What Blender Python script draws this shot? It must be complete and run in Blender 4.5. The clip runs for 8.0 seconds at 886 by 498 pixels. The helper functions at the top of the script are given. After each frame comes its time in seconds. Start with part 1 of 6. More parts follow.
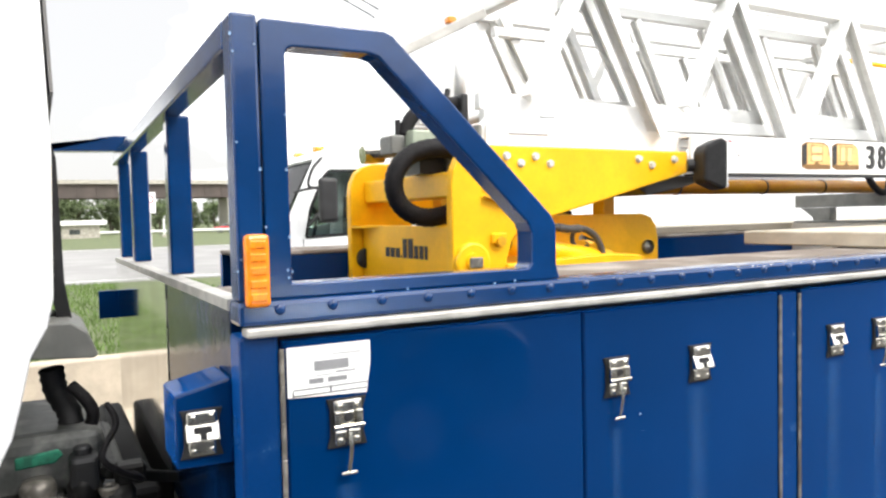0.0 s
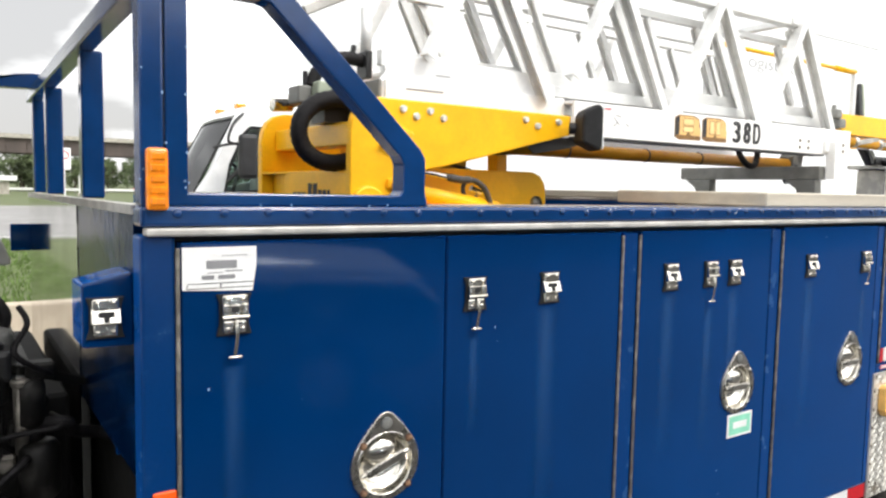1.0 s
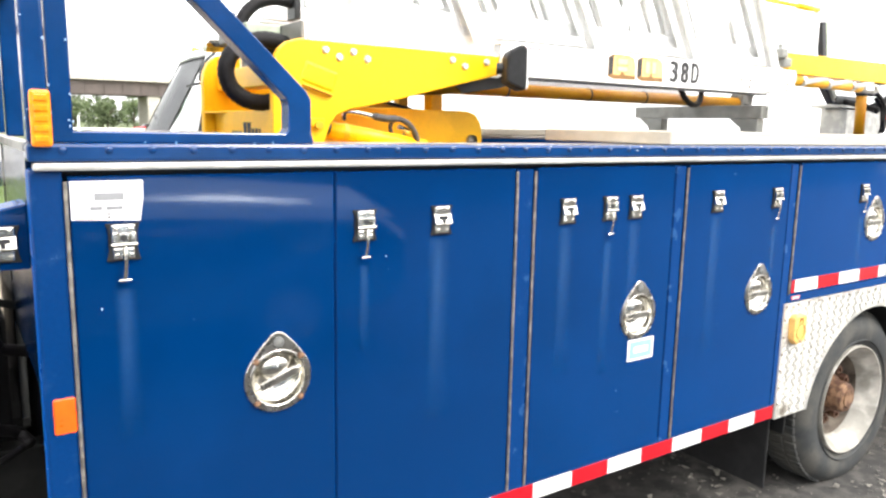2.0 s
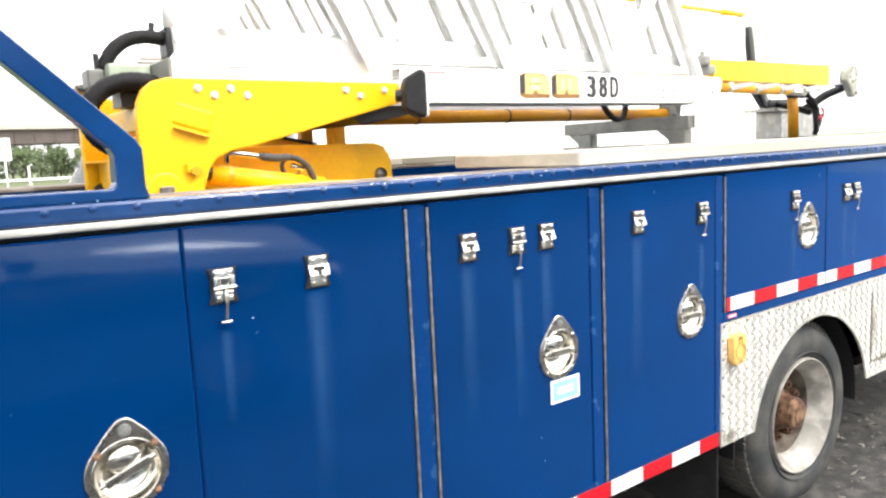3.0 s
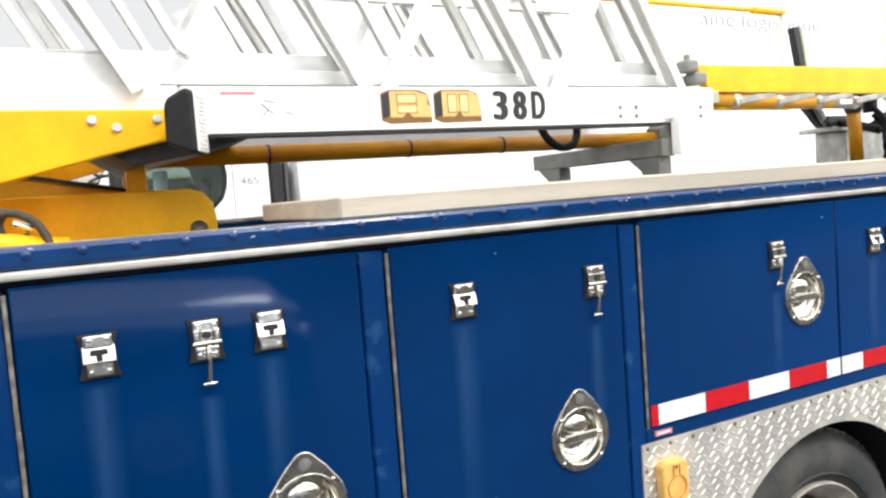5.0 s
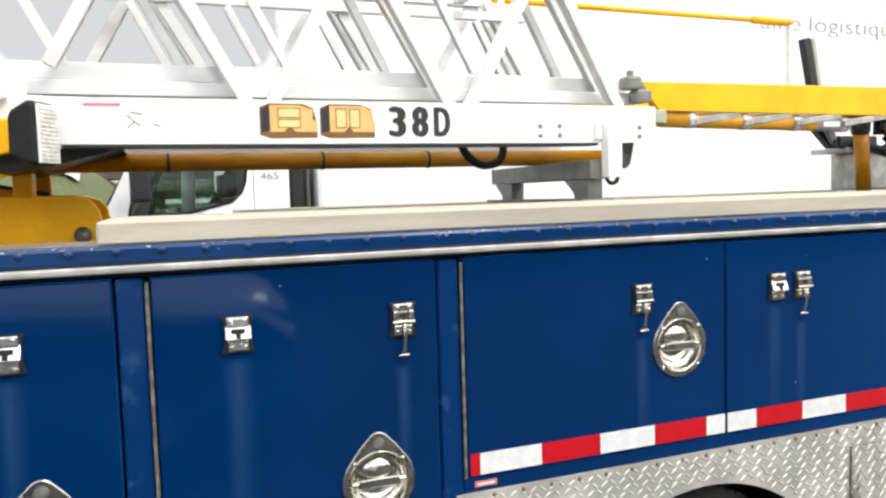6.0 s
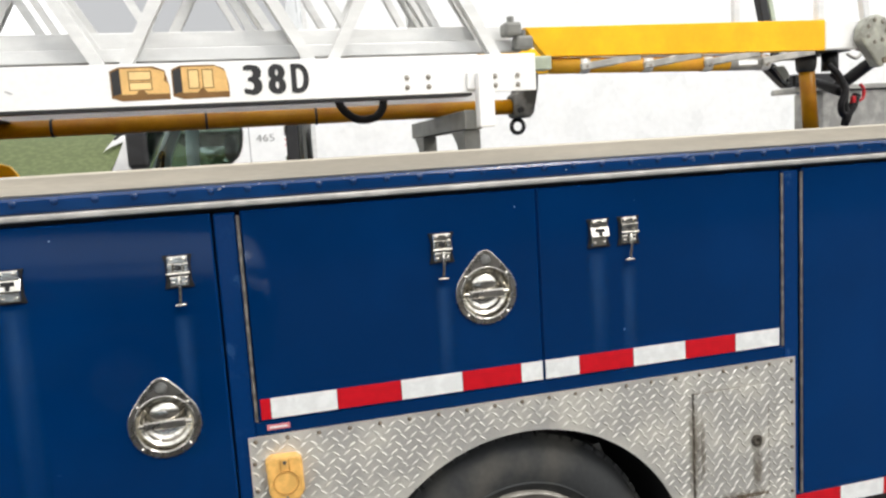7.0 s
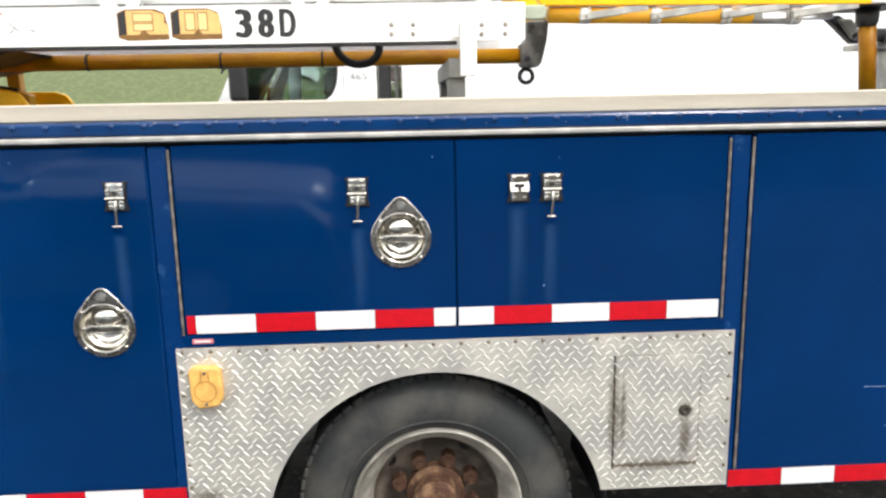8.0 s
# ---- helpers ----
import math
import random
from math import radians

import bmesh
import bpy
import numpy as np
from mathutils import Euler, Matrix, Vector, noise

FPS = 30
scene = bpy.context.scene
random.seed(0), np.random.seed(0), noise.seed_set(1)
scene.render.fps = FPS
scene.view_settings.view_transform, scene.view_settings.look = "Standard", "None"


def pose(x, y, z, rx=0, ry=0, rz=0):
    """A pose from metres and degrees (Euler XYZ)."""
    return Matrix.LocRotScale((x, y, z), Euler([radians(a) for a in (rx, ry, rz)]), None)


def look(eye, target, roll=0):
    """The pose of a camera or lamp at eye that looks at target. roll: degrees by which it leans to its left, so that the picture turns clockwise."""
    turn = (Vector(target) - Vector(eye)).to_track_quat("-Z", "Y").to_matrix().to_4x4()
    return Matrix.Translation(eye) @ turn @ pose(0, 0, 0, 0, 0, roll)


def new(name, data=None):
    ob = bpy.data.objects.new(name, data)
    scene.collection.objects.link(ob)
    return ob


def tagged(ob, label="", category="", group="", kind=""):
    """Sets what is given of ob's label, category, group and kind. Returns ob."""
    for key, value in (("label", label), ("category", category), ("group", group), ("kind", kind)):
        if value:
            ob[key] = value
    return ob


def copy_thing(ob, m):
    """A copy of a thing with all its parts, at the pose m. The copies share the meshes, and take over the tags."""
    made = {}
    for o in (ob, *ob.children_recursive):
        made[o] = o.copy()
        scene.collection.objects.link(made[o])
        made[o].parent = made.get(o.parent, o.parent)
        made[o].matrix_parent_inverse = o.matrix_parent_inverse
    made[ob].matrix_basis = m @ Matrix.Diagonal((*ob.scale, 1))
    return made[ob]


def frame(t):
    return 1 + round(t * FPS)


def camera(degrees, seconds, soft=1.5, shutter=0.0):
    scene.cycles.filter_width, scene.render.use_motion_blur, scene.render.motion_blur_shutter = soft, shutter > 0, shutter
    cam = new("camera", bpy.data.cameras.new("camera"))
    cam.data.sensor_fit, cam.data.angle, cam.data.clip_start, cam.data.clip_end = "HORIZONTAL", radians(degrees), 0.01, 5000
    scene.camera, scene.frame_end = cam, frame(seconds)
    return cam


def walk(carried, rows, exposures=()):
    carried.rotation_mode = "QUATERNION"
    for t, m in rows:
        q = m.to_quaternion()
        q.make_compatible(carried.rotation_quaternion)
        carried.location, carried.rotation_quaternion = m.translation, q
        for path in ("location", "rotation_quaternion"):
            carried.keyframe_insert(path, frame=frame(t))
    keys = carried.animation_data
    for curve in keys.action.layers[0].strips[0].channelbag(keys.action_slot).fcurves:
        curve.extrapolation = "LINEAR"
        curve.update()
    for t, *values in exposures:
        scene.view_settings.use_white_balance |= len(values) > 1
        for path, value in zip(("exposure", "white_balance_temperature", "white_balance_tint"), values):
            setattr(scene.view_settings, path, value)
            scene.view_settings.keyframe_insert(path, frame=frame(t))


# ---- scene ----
cam = camera(61.7, 8.0, soft=2.4)
PATH = [
    (0, (-0.248, -1.019, 1.512), (0.71, 0.734, 1.423), -1.3),
    (0.5, (-0.31, -1.122, 1.477), (0.773, 0.558, 1.413), -0.2),
    (1, (-0.276, -1.253, 1.437), (0.844, 0.395, 1.274), 1.1),
    (1.5, (-0.208, -1.395, 1.421), (0.909, 0.24, 1.141), 2.1),
    (2, (-0.136, -1.503, 1.441), (0.968, 0.133, 1.117), 1.1),
    (2.2, (-0.107, -1.519, 1.451), (1.028, 0.097, 1.134), -0.2),
    (3.3, (0.289, -1.41, 1.462), (1.452, 0.201, 1.234), -3.6),
    (3.5, (0.403, -1.387, 1.45), (1.484, 0.285, 1.257), -3.7),
    (4, (0.692, -1.346, 1.448), (1.642, 0.403, 1.253), -4.7),
    (4.5, (0.946, -1.279, 1.442), (1.875, 0.486, 1.303), -4.1),
    (4.7, (1.07, -1.272, 1.428), (2.023, 0.481, 1.289), -5.1),
    (5.8, (1.711, -1.429, 1.456), (2.438, 0.428, 1.306), -0.9),
    (6, (1.836, -1.462, 1.474), (2.533, 0.407, 1.329), -1.7),
    (6.5, (2.146, -1.594, 1.435), (2.789, 0.295, 1.302), -1.5),
    (7, (2.445, -1.691, 1.431), (2.941, 0.231, 1.183), -3.6),
    (7.5, (2.72, -1.73, 1.41), (3.114, 0.202, 1.075), 1.0),
    (8, (2.998, -1.858, 1.428), (3.094, 0.103, 1.044), -1.1),
]
walk(cam, [(t, look(eye, target, roll)) for t, eye, target, roll in PATH], [(0.0, 0.98), (0.5, 0.66), (1.0, 0.60), (1.5, 1.10), (2.0, 1.60), (3.5, 1.12), (4.0, 0.82), (4.5, 0.85), (6.0, 0.52), (6.5, 0.40), (7.0, 0.28), (7.5, 0.36), (8.0, 0.75)])

# ---- light ----
GROUND = -0.056
world = bpy.data.worlds.new("sky")
scene.world = world
world.use_nodes = True
wn, wl = world.node_tree.nodes, world.node_tree.links
wn.clear()
w_out, w_bg, w_sky = wn.new("ShaderNodeOutputWorld"), wn.new("ShaderNodeBackground"), wn.new("ShaderNodeTexSky")
w_sky.sky_type, w_sky.sun_disc = "NISHITA", False
w_sky.sun_elevation, w_sky.sun_rotation = radians(52), radians(148)
w_sky.air_density, w_sky.dust_density = 1.0, 4.0
w_co, w_map, w_noise, w_ramp, w_mix = (wn.new("ShaderNodeTexCoord"), wn.new("ShaderNodeMapping"), wn.new("ShaderNodeTexNoise"),
                                       wn.new("ShaderNodeValToRGB"), wn.new("ShaderNodeMix"))
w_map.inputs["Scale"].default_value = (1.6, 1.6, 4.2)
w_noise.inputs["Scale"].default_value, w_noise.inputs["Detail"].default_value = 1.3, 6
w_ramp.color_ramp.elements[0].position, w_ramp.color_ramp.elements[0].color = 0.40, (3.5, 3.45, 3.4, 1)
w_ramp.color_ramp.elements[1].position, w_ramp.color_ramp.elements[1].color = 0.56, (12.0, 12.0, 11.9, 1)
w_mix.data_type = "RGBA"
w_mix.inputs[0].default_value = 0.9
wl.new(w_co.outputs["Generated"], w_map.inputs["Vector"])
wl.new(w_map.outputs["Vector"], w_noise.inputs["Vector"])
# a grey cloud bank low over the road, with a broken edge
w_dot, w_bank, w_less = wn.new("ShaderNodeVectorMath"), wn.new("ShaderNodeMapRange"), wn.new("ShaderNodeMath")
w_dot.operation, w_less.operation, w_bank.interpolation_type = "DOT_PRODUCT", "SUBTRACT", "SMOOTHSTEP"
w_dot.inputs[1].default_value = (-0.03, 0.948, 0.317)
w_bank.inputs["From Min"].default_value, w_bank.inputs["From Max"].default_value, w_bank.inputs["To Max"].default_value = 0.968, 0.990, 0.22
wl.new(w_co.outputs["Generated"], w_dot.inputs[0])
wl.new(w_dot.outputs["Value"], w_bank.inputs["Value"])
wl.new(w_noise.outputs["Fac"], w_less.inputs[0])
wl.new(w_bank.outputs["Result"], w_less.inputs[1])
# thinner, brighter cloud towards the sun
w_near, w_glow, w_more = wn.new("ShaderNodeVectorMath"), wn.new("ShaderNodeMapRange"), wn.new("ShaderNodeMath")
w_near.operation, w_more.operation, w_glow.interpolation_type = "DOT_PRODUCT", "ADD", "SMOOTHSTEP"
w_near.inputs[1].default_value = (0.345, -0.553, 0.758)
w_glow.inputs["From Min"].default_value, w_glow.inputs["From Max"].default_value, w_glow.inputs["To Max"].default_value = 0.55, 0.95, 0.20
wl.new(w_co.outputs["Generated"], w_near.inputs[0])
wl.new(w_near.outputs["Value"], w_glow.inputs["Value"])
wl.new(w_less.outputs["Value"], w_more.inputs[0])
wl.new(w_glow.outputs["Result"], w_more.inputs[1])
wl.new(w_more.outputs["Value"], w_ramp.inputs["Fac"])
wl.new(w_sky.outputs["Color"], w_mix.inputs["A"])
wl.new(w_ramp.outputs["Color"], w_mix.inputs["B"])
wl.new(w_mix.outputs["Result"], w_bg.inputs["Color"])
w_bg.inputs["Strength"].default_value = 0.147
wl.new(w_bg.outputs["Background"], w_out.inputs["Surface"])
sun = new("sun", bpy.data.lights.new("sun", "SUN"))
sun.data.energy, sun.data.angle, sun.data.color = 1.15, radians(16), (1.0, 0.96, 0.9)
sun.matrix_world = look((6.5, -8, 11), (1.5, 0, 1.0))

# ---- materials ----
def material(name, color, rough=0.5, metal=0.0, vary=0.12, scale=6.0, bump=0.0, bump_scale=60.0, coat=0.0, second=None, mix=(0.45, 0.62), spread=0.0, stretch=(1, 1, 1), emit=0.0, spec=0.5):
    """A surface with two scales of variation: broad stains and fine grain."""
    m = bpy.data.materials.new(name)
    m.use_nodes = True
    n, l = m.node_tree.nodes, m.node_tree.links
    b = n["Principled BSDF"]
    co, mp, big, fine = n.new("ShaderNodeTexCoord"), n.new("ShaderNodeMapping"), n.new("ShaderNodeTexNoise"), n.new("ShaderNodeTexNoise")
    mp.inputs["Scale"].default_value = stretch
    l.new(co.outputs["Object"], mp.inputs["Vector"])
    for node, s, d in ((big, scale, 4), (fine, bump_scale, 3)):
        node.inputs["Scale"].default_value, node.inputs["Detail"].default_value = s, d
        l.new(mp.outputs["Vector"], node.inputs["Vector"])
    ramp = n.new("ShaderNodeValToRGB")
    dark = tuple(c * (1 - vary) for c in color)
    other = second or tuple(min(1, c * (1 + vary)) for c in color)
    ramp.color_ramp.elements[0].position, ramp.color_ramp.elements[0].color = mix[0], (*dark, 1)
    ramp.color_ramp.elements[1].position, ramp.color_ramp.elements[1].color = mix[1], (*other, 1)
    l.new(big.outputs["Fac"], ramp.inputs["Fac"])
    grain = n.new("ShaderNodeMix")
    grain.data_type, grain.blend_type = "RGBA", "MULTIPLY"
    grain.inputs[0].default_value = min(1.0, 0.25 + vary)
    l.new(ramp.outputs["Color"], grain.inputs["A"])
    g2 = n.new("ShaderNodeMapRange")
    g2.inputs["To Min"].default_value, g2.inputs["To Max"].default_value = 0.7, 1.25
    l.new(fine.outputs["Fac"], g2.inputs["Value"])
    l.new(g2.outputs["Result"], grain.inputs["B"])
    last = grain.outputs["Result"]
    if spread:
        info, hsv, rng = n.new("ShaderNodeObjectInfo"), n.new("ShaderNodeHueSaturation"), n.new("ShaderNodeMapRange")
        rng.inputs["To Min"].default_value, rng.inputs["To Max"].default_value = 1 - spread, 1 + spread
        l.new(info.outputs["Random"], rng.inputs["Value"])
        l.new(rng.outputs["Result"], hsv.inputs["Value"])
        l.new(last, hsv.inputs["Color"])
        last = hsv.outputs["Color"]
    l.new(last, b.inputs["Base Color"])
    rr = n.new("ShaderNodeMapRange")
    rr.inputs["To Min"].default_value, rr.inputs["To Max"].default_value = max(0.02, rough * 0.75), min(1, rough * 1.3)
    l.new(big.outputs["Fac"], rr.inputs["Value"])
    l.new(rr.outputs["Result"], b.inputs["Roughness"])
    b.inputs["Metallic"].default_value = metal
    b.inputs["Specular IOR Level"].default_value = spec
    b.inputs["Coat Weight"].default_value = coat
    b.inputs["Coat Roughness"].default_value = 0.06
    if bump:
        bp = n.new("ShaderNodeBump")
        bp.inputs["Strength"].default_value, bp.inputs["Distance"].default_value = bump, 0.004
        l.new(fine.outputs["Fac"], bp.inputs["Height"])
        l.new(bp.outputs["Normal"], b.inputs["Normal"])
    if emit:
        b.inputs["Emission Color"].default_value, b.inputs["Emission Strength"].default_value = (*color, 1), emit
    return m


BLUE = material("blue_paint", (0.0, 0.0205, 0.0890), 0.05, vary=0.08, scale=2.4, bump=0.05, bump_scale=3.2, spec=0.22)
BLUE_FRAME = material("glossy_blue_frame_paint", (0.0002, 0.032, 0.130), 0.16, vary=0.10, scale=9.0, bump=0.06, bump_scale=40.0, spec=0.5, coat=0.15)
# blue darkened in colour for the shaded face towards the cab
BLUE_SHADE_GLOSS = material("polished_blue_panel", (0.0006, 0.014, 0.058), 0.12, vary=0.3, scale=9.0, bump=0.30, bump_scale=28.0, spec=0.10, second=(0.001, 0.022, 0.09))
BLUE_WORN = material("worn_blue_paint", (0.0005, 0.030, 0.132), 0.25, vary=0.16, scale=14.0, bump=0.10, bump_scale=120.0, second=(0.016, 0.062, 0.17), mix=(0.56, 0.78), spec=0.25)
for m in (BLUE, BLUE_WORN):
    # blue-tinted sheen, added to stand in for reflected haze at grazing angles
    coat_of = m.node_tree.nodes["Principled BSDF"].inputs
    coat_of["Sheen Weight"].default_value, coat_of["Sheen Roughness"].default_value, coat_of["Sheen Tint"].default_value = 0.45, 0.5, (0.015, 0.235, 0.95, 1)
YELLOW = material("yellow_paint", (0.95, 0.490, 0.004), 0.38, vary=0.07, scale=7.0, bump=0.06, bump_scale=70.0, coat=0.05, spec=0.35)
YELLOW_DIRTY = material("dirty_yellow_paint", (0.74, 0.38, 0.006), 0.5, vary=0.2, scale=11.0, bump=0.1, bump_scale=80.0, second=(0.60, 0.27, 0.012))
AMBER_TUBE = material("ochre_cylinder_paint", (0.52, 0.235, 0.003), 0.36, vary=0.16, scale=9.0, bump=0.05, second=(0.39, 0.155, 0.003), spec=0.28)
ZINC = material("zinc_plated_steel", (0.70, 0.69, 0.66), 0.42, metal=0.35, vary=0.15, scale=60.0, bump=0.1)
WHITE = material("white_paint", (0.86, 0.86, 0.85), 0.38, vary=0.03, scale=5.0, bump=0.04, coat=0.1)
WHITE_CAB = material("white_enamel", (0.90, 0.905, 0.90), 0.28, vary=0.02, scale=3.0, bump=0.02, bump_scale=20.0, coat=0.3)
ALU = material("mill_aluminium", (0.76, 0.76, 0.745), 0.42, metal=0.28, vary=0.05, scale=9.0, bump=0.05, bump_scale=160.0, stretch=(1, 1, 3))
STRIP = material("dull_aluminium_strip", (0.48, 0.465, 0.435), 0.55, metal=0.35, vary=0.14, scale=16.0, bump=0.08)
DECK_EDGE = material("weathered_deck_panel", (0.52, 0.47, 0.385), 0.62, metal=0.1, vary=0.10, scale=8.0, bump=0.12, bump_scale=140.0, stretch=(0.25, 1, 2))
DECK_TOP = material("worn_deck_top", (0.20, 0.16, 0.13), 0.8, vary=0.3, scale=6.0, bump=0.3, bump_scale=150.0, second=(0.32, 0.29, 0.26))
BRUSHED = material("brushed_stainless", (0.50, 0.48, 0.44), 0.27, metal=1.0, vary=0.14, scale=30.0, bump=0.06, bump_scale=120.0)
STEEL = material("stainless_steel", (0.66, 0.63, 0.59), 0.12, metal=1.0, vary=0.16, scale=25.0, bump=0.05, bump_scale=90.0)
MIRROR_STEEL = material("polished_sheet_steel", (0.70, 0.70, 0.68), 0.07, metal=1.0, vary=0.14, scale=5.0, bump=0.02, bump_scale=6.0)
CHROME = material("bright_plated_steel", (0.74, 0.71, 0.64), 0.19, metal=1.0, vary=0.14, scale=60.0, bump=0.08, bump_scale=200.0)
TREAD = material("tread_plate_aluminium", (0.60, 0.585, 0.55), 0.42, metal=0.42, vary=0.14, scale=7.0, bump=0.10, bump_scale=180.0, second=(0.68, 0.655, 0.59))
RIVET_BROWN = material("tarnished_rivet", (0.20, 0.165, 0.125), 0.5, metal=0.5, vary=0.3, scale=40.0)
TREAD_RIB = material("tread_rib_aluminium", (0.70, 0.68, 0.62), 0.40, metal=0.45, vary=0.08, scale=10.0)
GRIME_DARK = material("black_grime", (0.045, 0.038, 0.028), 0.8, vary=0.3, scale=40.0, bump=0.3, bump_scale=200.0)
GRIME = material("dried_grime", (0.24, 0.20, 0.15), 0.85, vary=0.3, scale=40.0, bump=0.3, bump_scale=200.0)
RUBBER = material("black_rubber", (0.014, 0.014, 0.015), 0.6, vary=0.25, scale=18.0, bump=0.2, bump_scale=140.0, spec=0.3)
TYRE = material("tyre_rubber", (0.042, 0.045, 0.047), 0.78, vary=0.25, scale=7.0, bump=0.25, bump_scale=70.0, second=(0.075, 0.072, 0.064))
HOSE = material("braided_hose_cover", (0.009, 0.008, 0.009), 0.55, vary=0.3, scale=60.0, bump=0.6, bump_scale=220.0, spec=0.22)
GREY_HOSE = material("dusty_hose_cover", (0.085, 0.075, 0.065), 0.6, vary=0.3, scale=60.0, bump=0.5, bump_scale=220.0, second=(0.05, 0.045, 0.04))
RIM = material("dusty_rim_paint", (0.34, 0.32, 0.28), 0.5, metal=0.1, vary=0.30, scale=9.0, bump=0.15, second=(0.50, 0.47, 0.42))
RIM_DISH = material("brown_dusty_dish", (0.075, 0.055, 0.040), 0.75, vary=0.35, scale=12.0, bump=0.2, second=(0.17, 0.140, 0.11), mix=(0.42, 0.64))
RUST = material("rusty_iron", (0.125, 0.052, 0.026), 0.85, vary=0.45, scale=26.0, bump=0.6, bump_scale=120.0, second=(0.22, 0.125, 0.07))
BLACK = material("black_paint", (0.015, 0.015, 0.016), 0.45, vary=0.2, scale=12.0, bump=0.08)
# near-black colour that stands in for the shade in gaps and holes
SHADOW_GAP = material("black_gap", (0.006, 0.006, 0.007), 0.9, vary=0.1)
HINGE = material("piano_hinge_steel", (0.26, 0.24, 0.21), 0.45, metal=0.6, vary=0.3, scale=40.0, bump=0.2)
GREY_STEEL = material("grey_green_steel", (0.20, 0.20, 0.185), 0.5, metal=0.2, vary=0.15, scale=9.0, bump=0.1)
# engine and chassis colours lowered to include shade under the tipped cab
ENGINE = material("oily_engine_metal", (0.016, 0.015, 0.014), 0.5, metal=0.3, vary=0.5, scale=14.0, bump=0.4, second=(0.045, 0.043, 0.04), spec=0.3)
CHASSIS = material("chassis_black", (0.010, 0.010, 0.009), 0.65, vary=0.4, scale=14.0, bump=0.3, spec=0.25)
AMBER = material("amber_lens", (0.85, 0.24, 0.004), 0.18, vary=0.12, scale=60.0, bump=0.12, bump_scale=240.0, coat=0.4, emit=0.05)
CAR_PAINT = material("silver_car_paint", (0.66, 0.75, 0.84), 0.07, metal=1.0, vary=0.06, scale=3.0, bump=0.01, bump_scale=10.0, coat=0.3)
ORANGE = material("orange_reflector", (0.82, 0.11, 0.006), 0.3, vary=0.06, scale=40.0, bump=0.1, bump_scale=260.0, coat=0.3)
MARKER = material("yellow_lens", (0.80, 0.46, 0.13), 0.4, vary=0.10, scale=30.0, bump=0.05)
MARKER_RIM = material("ochre_lens_ridge", (0.52, 0.27, 0.07), 0.45, vary=0.10, scale=30.0)
RED = material("red_reflective", (0.55, 0.003, 0.012), 0.3, vary=0.06, scale=30.0, bump=0.06, bump_scale=300.0, coat=0.3)
REFL_WHITE = material("white_reflective", (0.80, 0.81, 0.80), 0.3, vary=0.06, scale=30.0, bump=0.06, bump_scale=300.0, coat=0.3)
PAPER = material("white_sticker", (0.82, 0.82, 0.81), 0.5, vary=0.03, scale=20.0)
INK = material("black_ink", (0.02, 0.02, 0.022), 0.6, vary=0.1)
PALE_INK = material("faded_grey_ink", (0.33, 0.33, 0.33), 0.6, vary=0.1)
FADED_RED = material("faded_red_print", (0.62, 0.20, 0.22), 0.6, vary=0.15)
GREY_INK = material("grey_ink", (0.24, 0.24, 0.25), 0.6, vary=0.1)
HAZE_FLECK = material("pale_paint_fleck", (0.20, 0.33, 0.52), 0.6, vary=0.3, scale=60.0)
GOLD = material("gold_decal", (0.74, 0.46, 0.17), 0.4, vary=0.08, scale=20.0)
GOLD_EDGE = material("dark_gold_outline", (0.20, 0.10, 0.025), 0.45, vary=0.1, scale=20.0)
GOLD_PALE = material("pale_gold_decal", (0.84, 0.60, 0.27), 0.4, vary=0.06, scale=20.0)
GREEN_TAG = material("green_sticker", (0.26, 0.66, 0.48), 0.45, vary=0.06, scale=30.0)
PALE_GREEN = material("pale_green_housing", (0.42, 0.47, 0.36), 0.45, vary=0.15, scale=12.0, bump=0.08)
ASPHALT = material("rough_asphalt", (0.036, 0.034, 0.032), 0.9, vary=0.34, scale=14.0, bump=1.0, bump_scale=30.0, second=(0.070, 0.065, 0.059), mix=(0.42, 0.66))
GRAVEL = material("loose_gravel", (0.15, 0.14, 0.12), 0.9, vary=0.3, scale=20.0, bump=0.4)
ROAD = material("pale_road_asphalt", (0.24, 0.235, 0.23), 0.85, vary=0.12, scale=0.4, bump=0.2, bump_scale=12.0)
LINE = material("road_marking", (0.75, 0.75, 0.72), 0.7, vary=0.1, scale=3.0)
GRASS = material("grass", (0.086, 0.112, 0.036), 0.9, vary=0.16, scale=2.2, bump=0.18, bump_scale=22.0, second=(0.112, 0.134, 0.052))
GRASS_BLADE = material("grass_blades", (0.11, 0.18, 0.04), 0.8, vary=0.3, scale=3.0)
# leaf greens lightened in colour for distance haze
LEAF = material("tree_leaves", (0.11, 0.15, 0.065), 0.8, vary=0.35, scale=0.6, second=(0.17, 0.22, 0.10), spread=0.25)
BARK = material("bark", (0.09, 0.07, 0.05), 0.9, vary=0.3, scale=5.0, bump=0.5, bump_scale=20.0)
CONCRETE = material("concrete", (0.42, 0.39, 0.34), 0.85, vary=0.16, scale=3.0, bump=0.3, bump_scale=30.0)
CONCRETE_DARK = material("dark_render", (0.10, 0.10, 0.10), 0.9, vary=0.2, scale=0.5, bump=0.2, bump_scale=10.0)
GIRDER = material("weathering_steel_girder", (0.095, 0.075, 0.068), 0.8, vary=0.15, scale=0.3, bump=0.1, bump_scale=3.0)
GLASS_DARK = material("dark_glass", (0.06, 0.07, 0.07), 0.05, vary=0.3, scale=1.5, coat=0.5)
CAST_PALE = material("weathered_cast_aluminium", (0.36, 0.36, 0.31), 0.5, metal=0.3, vary=0.25, scale=16.0, bump=0.2)
